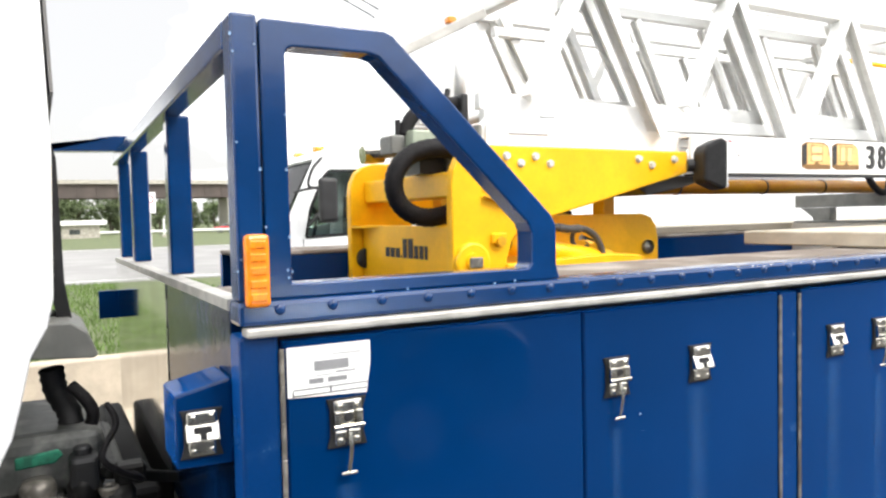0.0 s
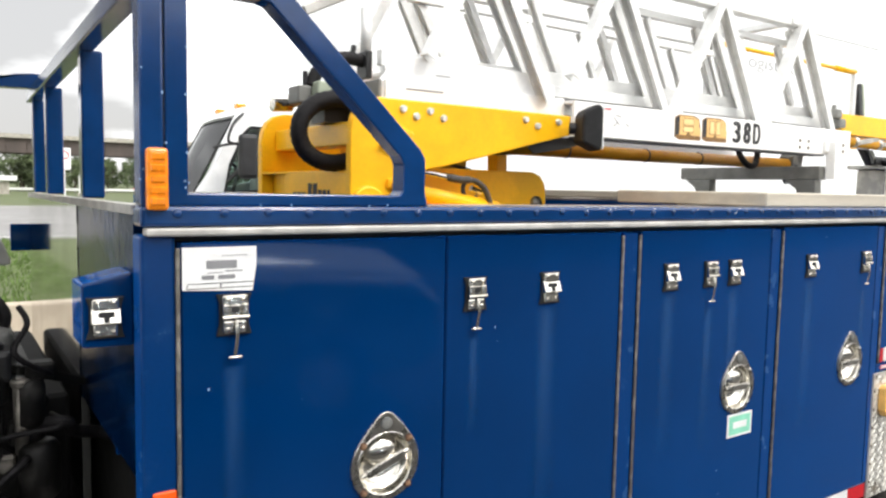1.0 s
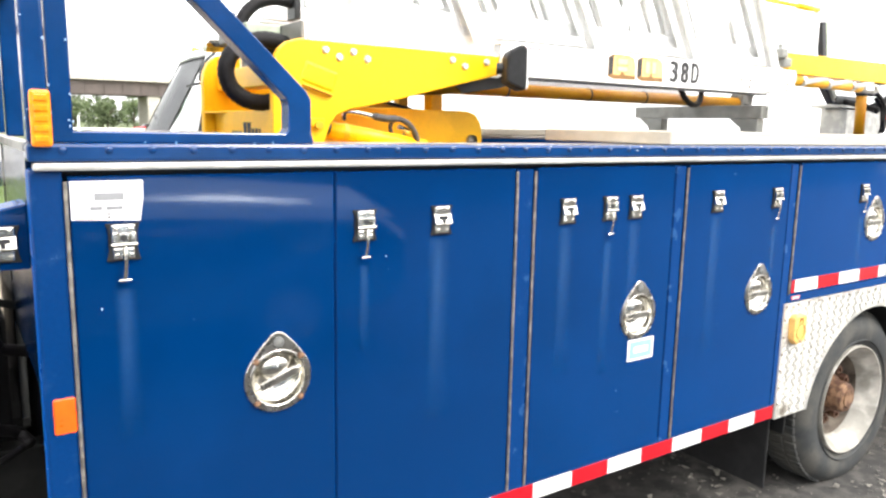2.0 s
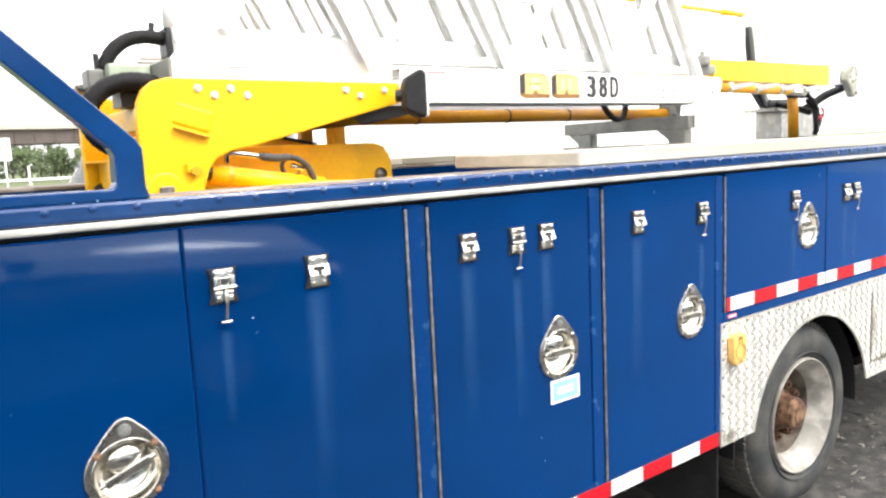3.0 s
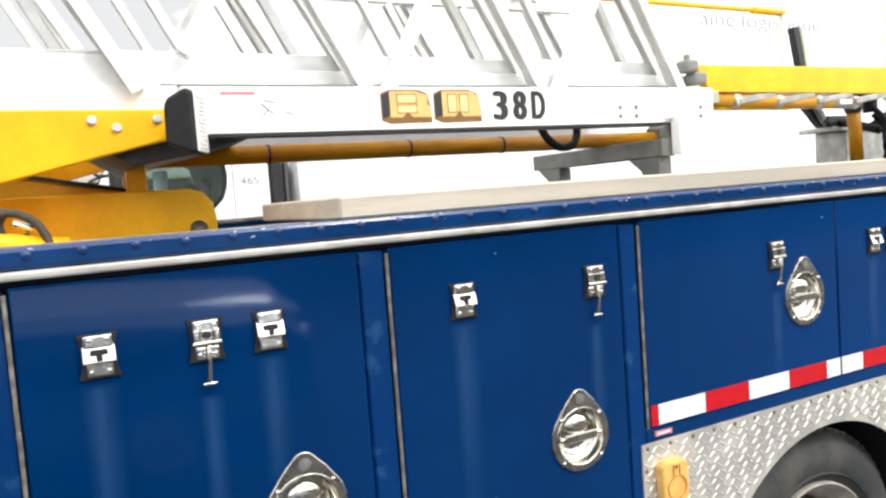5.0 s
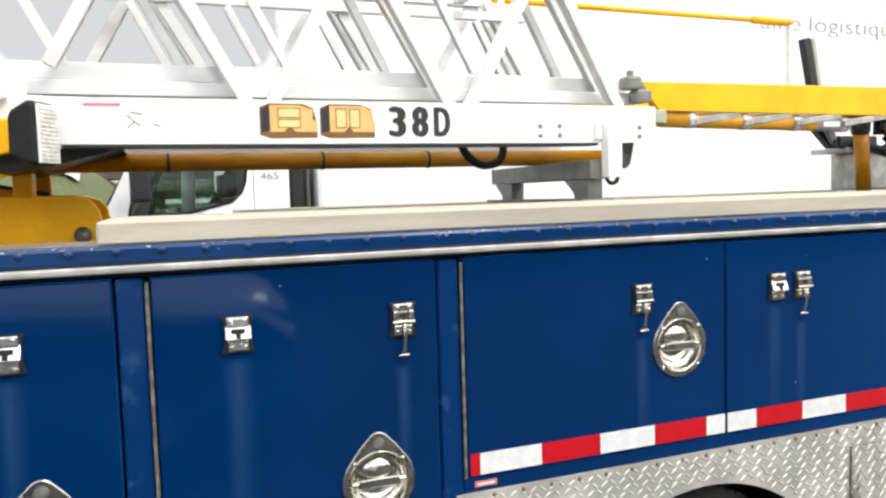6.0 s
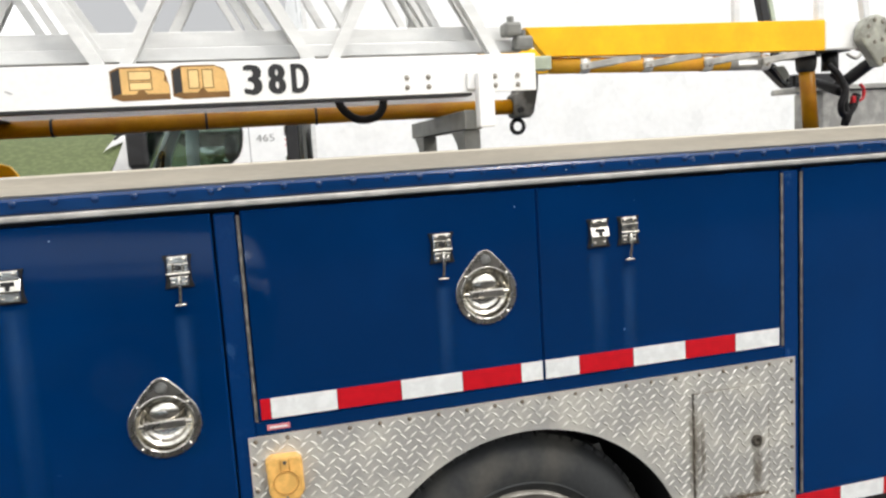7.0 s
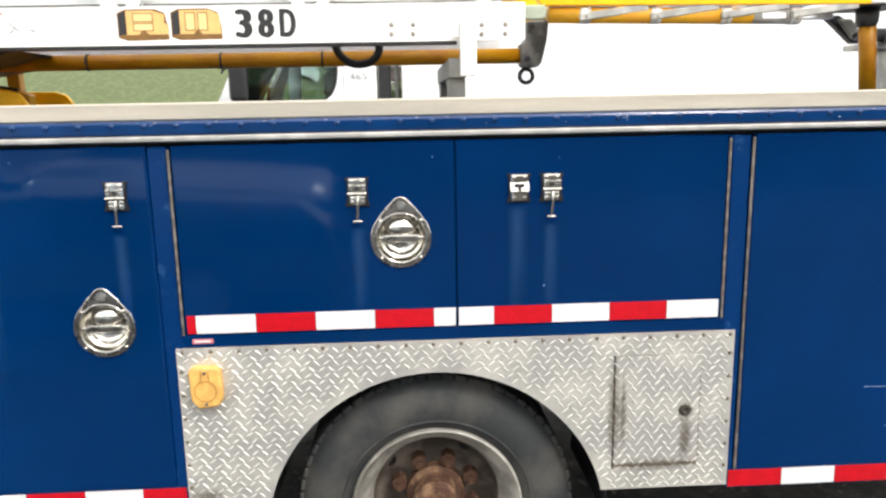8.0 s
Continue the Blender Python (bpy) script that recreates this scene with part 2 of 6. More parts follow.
# white and bare metal greyed in colour for the shade by the platform
SHADE_GREY = material("dull_grey_aluminium", (0.42, 0.41, 0.38), 0.45, metal=0.4, vary=0.2, scale=14.0, bump=0.1)
CAST_GREY = material("cast_grey_metal", (0.10, 0.105, 0.10), 0.5, metal=0.2, vary=0.35, scale=14.0, bump=0.3, second=(0.19, 0.19, 0.18))
DARK_GREEN = material("flaking_green_paint", (0.02, 0.20, 0.12), 0.55, vary=0.4, scale=30.0, bump=0.2)
SAND = material("sandy_concrete", (0.47, 0.40, 0.31), 0.9, vary=0.14, scale=3.0, bump=0.3, bump_scale=30.0)
CAB_TRIM = material("grey_cab_trim", (0.17, 0.165, 0.16), 0.8, vary=0.2, scale=5.0)
GRIT_CONCRETE = material("pale_slope_paving", (0.52, 0.52, 0.51), 0.9, vary=0.12, scale=0.4, bump=0.3, bump_scale=4.0)


def clear_glass(name, tint):
    m = bpy.data.materials.new(name)
    m.use_nodes = True
    n, l = m.node_tree.nodes, m.node_tree.links
    out, mixn, clear, gloss = n["Material Output"], n.new("ShaderNodeMixShader"), n.new("ShaderNodeBsdfTransparent"), n.new("ShaderNodeBsdfGlossy")
    fres = n.new("ShaderNodeFresnel")
    fres.inputs["IOR"].default_value = 1.5
    clear.inputs["Color"].default_value, gloss.inputs["Roughness"].default_value = (*tint, 1), 0.02
    l.new(fres.outputs["Fac"], mixn.inputs["Fac"])
    l.new(clear.outputs["BSDF"], mixn.inputs[1])
    l.new(gloss.outputs["BSDF"], mixn.inputs[2])
    l.new(mixn.outputs["Shader"], out.inputs["Surface"])
    return m


CAB_GLASS = clear_glass("tinted_cab_glass", (0.74, 0.81, 0.79))


def streak_material():
    """Pale mineral run-off that thins out downwards; see-through between the runs."""
    m = bpy.data.materials.new("pale_run_marks")
    m.use_nodes = True
    n, l = m.node_tree.nodes, m.node_tree.links
    b, out = n["Principled BSDF"], n["Material Output"]
    b.inputs["Base Color"].default_value, b.inputs["Roughness"].default_value = (0.10, 0.27, 0.58, 1), 0.7
    co, mp, nz, sep = n.new("ShaderNodeTexCoord"), n.new("ShaderNodeMapping"), n.new("ShaderNodeTexNoise"), n.new("ShaderNodeSeparateXYZ")
    mp.inputs["Scale"].default_value = (45, 1, 3)
    l.new(co.outputs["Object"], mp.inputs["Vector"])
    nz.inputs["Scale"].default_value = 1.0
    l.new(mp.outputs["Vector"], nz.inputs["Vector"])
    l.new(co.outputs["Generated"], sep.inputs["Vector"])
    fade, edge, cut = n.new("ShaderNodeMath"), n.new("ShaderNodeMath"), n.new("ShaderNodeMapRange")
    fade.operation, edge.operation = "MULTIPLY", "PINGPONG"
    edge.inputs[1].default_value = 0.5
    l.new(sep.outputs["X"], edge.inputs[0])
    soft = n.new("ShaderNodeMath")
    soft.operation = "MULTIPLY"
    cut.inputs["From Min"].default_value, cut.inputs["From Max"].default_value = 0.30, 0.85
    cut.inputs["To Max"].default_value = 0.27
    l.new(nz.outputs["Fac"], cut.inputs["Value"])
    l.new(cut.outputs["Result"], fade.inputs[0])
    l.new(edge.outputs["Value"], soft.inputs[0])
    l.new(sep.outputs["Z"], soft.inputs[1])
    l.new(soft.outputs["Value"], fade.inputs[1])
    mixn, clear = n.new("ShaderNodeMixShader"), n.new("ShaderNodeBsdfTransparent")
    l.new(fade.outputs["Value"], mixn.inputs["Fac"])
    l.new(clear.outputs["BSDF"], mixn.inputs[1])
    l.new(b.outputs["BSDF"], mixn.inputs[2])
    l.new(mixn.outputs["Shader"], out.inputs["Surface"])
    return m


STREAK = streak_material()


def stain_material(name, color, peak, scale):
    """A dirty film with a soft, broken outline; see-through where it thins out."""
    m = bpy.data.materials.new(name)
    m.use_nodes = True
    n, l = m.node_tree.nodes, m.node_tree.links
    b, out = n["Principled BSDF"], n["Material Output"]
    b.inputs["Base Color"].default_value, b.inputs["Roughness"].default_value = (*color, 1), 0.85
    co, nz, sep = n.new("ShaderNodeTexCoord"), n.new("ShaderNodeTexNoise"), n.new("ShaderNodeSeparateXYZ")
    nz.inputs["Scale"].default_value, nz.inputs["Detail"].default_value = scale, 5
    l.new(co.outputs["Object"], nz.inputs["Vector"])
    l.new(co.outputs["Generated"], sep.inputs["Vector"])
    last = nz.outputs["Fac"]
    for axis in ("X", "Z"):
        edge, mul = n.new("ShaderNodeMath"), n.new("ShaderNodeMath")
        edge.operation, mul.operation, edge.inputs[1].default_value = "PINGPONG", "MULTIPLY", 0.5
        wide = n.new("ShaderNodeMapRange")
        wide.inputs["From Max"].default_value = 0.4
        l.new(sep.outputs[axis], edge.inputs[0])
        l.new(edge.outputs["Value"], wide.inputs["Value"])
        l.new(last, mul.inputs[0])
        l.new(wide.outputs["Result"], mul.inputs[1])
        last = mul.outputs["Value"]
    cut = n.new("ShaderNodeMapRange")
    cut.inputs["From Min"].default_value, cut.inputs["From Max"].default_value, cut.inputs["To Max"].default_value = 0.08, 0.5, peak
    l.new(last, cut.inputs["Value"])
    mixn, clear = n.new("ShaderNodeMixShader"), n.new("ShaderNodeBsdfTransparent")
    l.new(cut.outputs["Result"], mixn.inputs["Fac"])
    l.new(clear.outputs["BSDF"], mixn.inputs[1])
    l.new(b.outputs["BSDF"], mixn.inputs[2])
    l.new(mixn.outputs["Shader"], out.inputs["Surface"])
    return m


STAIN = stain_material("brown_grime_film", (0.15, 0.12, 0.085), 0.33, 70.0)


# ---- mesh helpers ----
def thing(name, at, label, category, group="", kind=""):
    ob = new(name)
    ob.location = at
    return tagged(ob, label, category, group, kind)


def where(ob):
    p = Vector((0, 0, 0))
    while ob:
        p += ob.location
        ob = ob.parent
    return p


def part(name, bm, mat, parent=None, label="", at=(0, 0, 0), turn=(0, 0, 0), smooth=False):
    """Links a bmesh (or a ready mesh) as one object; at: its origin in the world."""
    if isinstance(bm, bpy.types.Mesh):
        me = bm
    else:
        me = bpy.data.meshes.new(name)
        bmesh.ops.recalc_face_normals(bm, faces=bm.faces)
        bm.to_mesh(me)
        bm.free()
        me.materials.append(mat)
        if smooth:
            for p in me.polygons:
                p.use_smooth = True
    ob = new(name, me)
    ob.parent = parent
    ob.location = Vector(at) - where(parent)
    ob.rotation_euler = [radians(a) for a in turn]
    if label:
        ob["label"] = label
    return ob


def box(x0, x1, y0, y1, z0, z1, bevel=0.0, seg=1, into=None):
    bm = bmesh.new()
    bmesh.ops.create_cube(bm, size=1)
    for v in bm.verts:
        v.co = Vector(((x0 + x1) / 2 + v.co.x * (x1 - x0), (y0 + y1) / 2 + v.co.y * (y1 - y0), (z0 + z1) / 2 + v.co.z * (z1 - z0)))
    if bevel:
        bmesh.ops.bevel(bm, geom=bm.edges[:], offset=bevel, segments=seg, affect="EDGES", profile=0.5)
    return join(into, bm)


def join(into, bm):
    if into is None:
        return bm
    me = bpy.data.meshes.new("tmp")
    bm.to_mesh(me)
    bm.free()
    into.from_mesh(me)
    bpy.data.meshes.remove(me)
    return into


def prism(outline, y0, y1, bevel=0.0, into=None, axis="y", seg=2):
    """A plate cut to an outline of (a, b) and given depth along an axis."""
    bm = bmesh.new()
    place = {"y": lambda a, b, d: (a, d, b), "x": lambda a, b, d: (d, a, b), "z": lambda a, b, d: (a, b, d)}[axis]
    f = bm.faces.new([bm.verts.new(place(a, b, y0)) for a, b in outline])
    ext = bmesh.ops.extrude_face_region(bm, geom=[f])
    shift = Vector(place(0, 0, y1)) - Vector(place(0, 0, y0))
    bmesh.ops.translate(bm, verts=[g for g in ext["geom"] if isinstance(g, bmesh.types.BMVert)], vec=shift)
    bmesh.ops.recalc_face_normals(bm, faces=bm.faces)
    if bevel:
        bmesh.ops.bevel(bm, geom=[e for e in bm.edges if e.calc_face_angle(0) > 0.5], offset=bevel, segments=seg, affect="EDGES", profile=0.5)
    return join(into, bm)


def rod(a, b, r, sides=12, into=None, r2=None, caps=True):
    a, b = Vector(a), Vector(b)
    bm = bmesh.new()
    bmesh.ops.create_cone(bm, cap_ends=caps, segments=sides, radius1=r, radius2=r if r2 is None else r2, depth=(b - a).length)
    turn = (b - a).to_track_quat("Z", "Y").to_matrix().to_4x4()
    bmesh.ops.transform(bm, matrix=Matrix.Translation((a + b) / 2) @ turn, verts=bm.verts)
    return join(into, bm)


def bar(a, b, w, h, up=(0, 1, 0), bevel=0.0, into=None):
    """A rectangular bar from a to b: w across, h along up."""
    a, b = Vector(a), Vector(b)
    d = (b - a).normalized()
    side = d.cross(Vector(up)).normalized()
    top = side.cross(d).normalized()
    bm = box(-w / 2, w / 2, -h / 2, h / 2, 0, (b - a).length, bevel)
    m = Matrix((side, top, d)).transposed().to_4x4()
    bmesh.ops.transform(bm, matrix=Matrix.Translation(a) @ m, verts=bm.verts)
    return join(into, bm)


def channel(a, b, w, h, up=(0, 1, 0), wall=0.005, into=None):
    """An open channel section from a to b: web w wide, flanges h deep towards up."""
    a, b = Vector(a), Vector(b)
    d = (b - a).normalized()
    side = d.cross(Vector(up)).normalized()
    top = side.cross(d).normalized()
    n = (b - a).length
    bm = box(-w / 2, w / 2, 0, wall, 0, n)
    box(-w / 2, -w / 2 + wall, wall, h, 0, n, into=bm)
    box(w / 2 - wall, w / 2, wall, h, 0, n, into=bm)
    m = Matrix((side, top, d)).transposed().to_4x4()
    bmesh.ops.transform(bm, matrix=Matrix.Translation(a) @ m, verts=bm.verts)
    return join(into, bm)


def smooth_path(points, steps=6):
    pts, out = [Vector(p) for p in points], []
    for i in range(len(pts) - 1):
        p0, p1, p2, p3 = pts[max(i - 1, 0)], pts[i], pts[i + 1], pts[min(i + 2, len(pts) - 1)]
        for k in range(steps):
            t = k / steps
            out.append(0.5 * ((2 * p1) + (p2 - p0) * t + (2 * p0 - 5 * p1 + 4 * p2 - p3) * t * t + (3 * p1 - p0 - 3 * p2 + p3) * t ** 3))
    return out + [pts[-1]]


def tube(points, r, sides=10, into=None, steps=6, ridge=0.0):
    """A pipe along a smooth line; ridge: corrugation depth."""
    bm, path, rings = bmesh.new(), smooth_path(points, steps), []
    for i, p in enumerate(path):
        d = (path[min(i + 1, len(path) - 1)] - path[max(i - 1, 0)]).normalized()
        u = d.orthogonal().normalized() if i == 0 else (rings[-1][1] - d * rings[-1][1].dot(d)).normalized()
        v, rr = d.cross(u), r + (ridge if i % 2 else 0)
        rings.append(([bm.verts.new(p + (u * math.cos(q) + v * math.sin(q)) * rr) for q in [2 * math.pi * k / sides for k in range(sides)]], u))
    for (a, _), (b, _) in zip(rings, rings[1:]):
        for k in range(sides):
            bm.faces.new((a[k], a[(k + 1) % sides], b[(k + 1) % sides], b[k]))
    bm.faces.new(rings[0][0])
    bm.faces.new(rings[-1][0])
    return join(into, bm)


def lathe(profile, centre=(0, 0, 0), sides=48, axis="y", into=None, closed=False):
    """Turns a profile of (radius, along) round an axis through centre."""
    bm, rings, c = bmesh.new(), [], Vector(centre)
    for r, a in profile:
        ring = []
        for k in range(sides):
            q = 2 * math.pi * k / sides
            p = (r * math.cos(q), a, r * math.sin(q)) if axis == "y" else (r * math.cos(q), r * math.sin(q), a)
            ring.append(bm.verts.new(c + Vector(p)))
        rings.append(ring)
    pairs = list(zip(rings, rings[1:])) + ([(rings[-1], rings[0])] if closed else [])
    for a, b in pairs:
        for k in range(sides):
            bm.faces.new((a[k], a[(k + 1) % sides], b[(k + 1) % sides], b[k]))
    return join(into, bm)


def dome(r, h, sides=10, into=None, at=(0, 0, 0)):
    """A low round head that faces -y."""
    bm = lathe([(r, 0), (r * 0.95, -h * 0.5), (r * 0.6, -h * 0.9), (0.0005, -h)], (0, 0, 0), sides)
    bmesh.ops.translate(bm, verts=bm.verts, vec=at)
    return join(into, bm)


def sheet_with_holes(outline, holes, y0, y1, lip=0.003):
    """A pressed sheet facing -y with round holes; its rim turns back to y1."""
    bm = bmesh.new()
    cx = sum(a for a, _ in outline) / len(outline)
    cz = sum(b for _, b in outline) / len(outline)

    def ring(pts, y):
        return [bm.verts.new((a, y, b)) for a, b in pts]

    front = ring([(a - math.copysign(lip, a - cx), b - math.copysign(lip, b - cz)) for a, b in outline], y0)
    loops = [front]
    for hx, hz, hr in holes:
        loops.append(ring([(hx + hr * math.cos(2 * math.pi * k / 32), hz + hr * math.sin(2 * math.pi * k / 32)) for k in range(32)], y0))
    edges = []
    for lp in loops:
        edges += [bm.edges.new((lp[k], lp[(k + 1) % len(lp)])) for k in range(len(lp))]
    bmesh.ops.triangle_fill(bm, use_beauty=True, edges=edges)
    last = front
    for pts in (ring(outline, y0 + lip), ring(outline, y1)):
        for k in range(len(pts)):
            bm.faces.new((last[k], last[(k + 1) % len(pts)], pts[(k + 1) % len(pts)], pts[k]))
        last = pts
    return bm


def plate_with_opening(outline, hole, y0, y1, bevel=0.0):
    """A plate cut to an outline with one opening through it."""
    bm = bmesh.new()
    faces = []
    for y in (y0, y1):
        loops = [[bm.verts.new((a, y, b)) for a, b in pts] for pts in (outline, hole)]
        edges = [bm.edges.new((lp[k], lp[(k + 1) % len(lp)])) for lp in loops for k in range(len(lp))]
        bmesh.ops.triangle_fill(bm, use_beauty=True, edges=edges)
        faces.append(loops)
    for lp, lq in zip(*faces):
        for k in range(len(lp)):
            bm.faces.new((lp[k], lp[(k + 1) % len(lp)], lq[(k + 1) % len(lp)], lq[k]))
    if bevel:
        bmesh.ops.recalc_face_normals(bm, faces=bm.faces)
        bmesh.ops.bevel(bm, geom=[e for e in bm.edges if e.calc_face_angle(0) > 0.3], offset=bevel, segments=2, affect="EDGES", profile=0.5)
    return bm


def lettering(text, size, mat, parent, at, turn=(90, 0, 0), name="lettering", width=None, bold=0.0, heavy=0.0, apart=1.0):
    cu = bpy.data.curves.new(name, "FONT")
    cu.body, cu.size, cu.extrude, cu.offset, cu.space_character = text, size, 0.0008, bold, apart
    tmp = bpy.data.objects.new("tmp", cu)
    one = bpy.data.meshes.new_from_object(tmp)
    bpy.data.objects.remove(tmp)
    me = one
    if heavy:
        # heavier strokes: the same outline laid again a little to each side
        bm = bmesh.new()
        for i, (dx, dz) in enumerate(((-heavy, 0), (heavy, 0), (-heavy / 2, heavy * 0.25), (heavy / 2, -heavy * 0.25), (0, 0))):
            seen = set(bm.verts)
            bm.from_mesh(one)
            bmesh.ops.translate(bm, verts=[v for v in bm.verts if v not in seen], vec=(dx, dz, 0.00015 * i))
        me = bpy.data.meshes.new(name)
        bm.to_mesh(me)
        bm.free()
    me.materials.clear()
    me.materials.append(mat)
    if width:
        x0, x1 = min(v.co.x for v in me.vertices), max(v.co.x for v in me.vertices)
        for v in me.vertices:
            v.co.x = (v.co.x - x0) * width / (x1 - x0)
    return part(name, me, mat, parent, "", at, turn)

# ---- ground and setting ----
def fall(y):
    """Height of the open ground: level under the trucks, then falling very gently to the road."""
    return GROUND - 0.002 * max(0.0, y - 2.4)


def strip(x0, x1, y0, y1, lift, step=1.0, xs=6):
    bm, rows = bmesh.new(), []
    n = max(1, int((y1 - y0) / step))
    for i in range(n + 1):
        y = y0 + (y1 - y0) * i / n
        rows.append([bm.verts.new((x0 + (x1 - x0) * k / xs, y, fall(y) + lift)) for k in range(xs + 1)])
    for a, b in zip(rows, rows[1:]):
        for k in range(xs):
            bm.faces.new((a[k], a[k + 1], b[k + 1], b[k]))
    return bm


def ease(t):
    t = max(0.0, min(1.0, t))
    return t * t * (3 - 2 * t)


def land(x, y):
    """The ground with the grass bank that carries the end of the bridge."""
    return fall(min(y, 140)) + 6.6 * ease((y - 54) / 22) * ease((-1.0 - x) / 7.0)


bm = bmesh.new()
rows = []
for y in [-900, -60, -12, 0, 2.4, 6, 14, 20, 27, 40, 54, 57, 60, 63, 66, 69, 72, 76, 80, 100, 140, 400, 1500]:
    rows.append([bm.verts.new((x, y, land(x, y))) for x in (-1500, -200, -100, -60, -40, -25, -15, -10, -7.5, -6, -5, -4, -3, -1.5, 0, 5, 20, 60, 200, 1500)])
for a, b in zip(rows, rows[1:]):
    for k in range(19):
        bm.faces.new((a[k], a[k + 1], b[k + 1], b[k]))
tagged(part("ground", bm, GRASS, smooth=True), "grassy ground falling away to the road, with a grass bank", "ground", kind="structure")
tagged(part("parking_lot", strip(-14, 30, -14, 6.2, 0.006), ASPHALT), "rough dark asphalt lot with loose grit", "pavement", kind="structure")
tagged(part("road", strip(-150, 150, 20.8, 52.0, 0.01), ROAD), "pale worn asphalt road beyond the grass", "road", kind="structure")
tagged(part("road_line", strip(-150, 150, 21.6, 21.78, 0.016), LINE), "white painted edge line on the road", "road marking", kind="structure")
tagged(part("road_line", strip(-150, 150, 50.6, 50.8, 0.016), LINE), "white painted edge line on the road", "road marking", kind="structure")

rng = random.Random(4)
bm = bmesh.new()
for _ in range(5200):
    x, y = rng.uniform(1.6, 6.5), rng.uniform(-1.2, 1.4)
    r = 0.005 + 0.022 * rng.random() ** 3
    c = Vector((x, y, GROUND + 0.006 + r * 0.3))
    vs = [bm.verts.new(c + Vector((rng.uniform(-r, r), rng.uniform(-r, r), rng.uniform(0, r)))) for _ in range(4)]
    for f in ((0, 1, 2), (0, 1, 3), (0, 2, 3), (1, 2, 3)):
        bm.faces.new([vs[i] for i in f])
tagged(part("loose_grit", bm, GRAVEL), "loose grey grit scattered on the asphalt", "gravel", kind="stuff")

bm = bmesh.new()
for _ in range(12000):
    x, y = rng.uniform(-1.5, 3.5), rng.uniform(6.2, 20.5)
    h, a = rng.uniform(0.04, 0.13), rng.uniform(0, 6.28)
    b0, side = Vector((x, y, fall(y))), Vector((math.cos(a), math.sin(a), 0)) * 0.012
    lean = Vector((rng.uniform(-0.04, 0.04), rng.uniform(-0.04, 0.04), h))
    bm.faces.new([bm.verts.new(p) for p in (b0 - side, b0 + side, b0 + lean)])
tagged(part("grass_tufts", bm, GRASS_BLADE), "short uneven green grass blades beside the lot", "grass", kind="stuff")

# ---- the utility truck ----
truck = thing("utility_truck", (0, 0, GROUND), "dark blue utility service truck body with chromed latches", "truck")
LEN, WID, TOP = 5.6, 1.77, 1.398
SLOPE = 0.003


def deck(y):
    return TOP - SLOPE * y


# side skin behind the doors: posts, head and sill, front face
part("front_corner_post", box(-0.012, 0.043, 0.0, 0.06, 0.37, 1.352, 0.006, 2), BLUE_WORN, truck, "worn dark blue corner post")
for x0, x1 in ((1.113, 1.168), (1.744, 1.792), (2.368, 2.414), (3.832, 3.880)):
    part("door_post", box(x0, x1, 0.002, 0.05, 0.4365 if x1 < 3 else 0.4185, 1.336, 0.003), BLUE_WORN, truck, "worn blue post between locker doors")
for x0, x1, z0 in ((0.02, 2.40, 0.45), (2.401, 3.859, 0.83), (3.86, LEN, 0.45)):
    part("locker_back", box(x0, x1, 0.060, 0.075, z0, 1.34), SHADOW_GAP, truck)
part("wheel_head", box(2.4145, 3.8315, 0.002, 0.05, 0.823, 0.855, 0.003), BLUE, truck, "blue rail under the short locker doors")
part("bottom_rail", box(-0.012, 2.392, 0.004, 0.05, 0.380, 0.436, 0.003), BLUE, truck)
part("bottom_rail", box(3.868, LEN, 0.004, 0.05, 0.362, 0.418, 0.003), BLUE, truck)
# the strip's black is painted shade under the drip rail
part("door_head", box(-0.010, LEN, 0.012, 0.06, 1.3415, 1.3495), SHADOW_GAP, truck, "recessed strip under the drip rail, blackened for shade")
part("drip_rail", box(-0.004, LEN, -0.012, 0.02, 1.3500, 1.3640, 0.004, 2), STRIP, truck, "dull aluminium drip rail")

rail = part("top_rail", box(-0.012, LEN, -0.006, 0.055, 1.3650, 1.400, 0.007, 2), BLUE_FRAME, truck, "dark blue riveted top rail")
rivet_bm = dome(0.0078, 0.0042, 14)
rivet = part("rivet", rivet_bm, BLUE_FRAME, rail, at=(0.045, -0.006, 1.387), smooth=True)
for k in range(1, 60):
    part("rivet", rivet.data, None, rail, at=(0.045 + 0.0775 * k, -0.006, 1.387 + 0.0008 * (k % 3)))

rng = random.Random(5)
for k in range(64):
    x, big = rng.uniform(0.55, 4.4), rng.uniform(0.0008, 0.0026)
    z = rng.choice((1.3985, 1.396, 1.3965, rng.uniform(1.374, 1.396)))
    part("paint_chip", box(-big * 1.6, big * 1.6, -0.0009, 0.0008, -big * 0.28, big * 0.28), PAPER if k % 3 else STRIP, rail, at=(x, -0.0050 if z > 1.3955 else -0.0062, z), turn=(0, rng.uniform(-12, 12), 0))

# near and far locker tops, the well between them
part("locker_top", prism([(0.0555, deck(0.055)), (0.30, deck(0.30)), (0.30, deck(0.3) - 0.02), (0.055, deck(0.055) - 0.02)], 0.0, LEN, 0, None, "x"), DECK_TOP, truck, "worn brown locker top")
part("well_wall", box(0.0, LEN, 0.285, 0.30, 0.9, deck(0.3) - 0.022), BLUE, truck)
part("well_floor", box(0.0, LEN, 0.30, 1.44, 0.96, 1.0), BLUE_WORN, truck)
part("far_well_wall", box(0.34, LEN, 1.44, 1.46, 1.0, deck(1.66) - 0.003), BLUE, truck, "dark blue inner wall of the far locker")
part("far_locker_top", box(0.34, LEN, 1.44, WID, deck(1.66) - 0.002, deck(1.66) + 0.012, 0.003), DECK_TOP, truck)
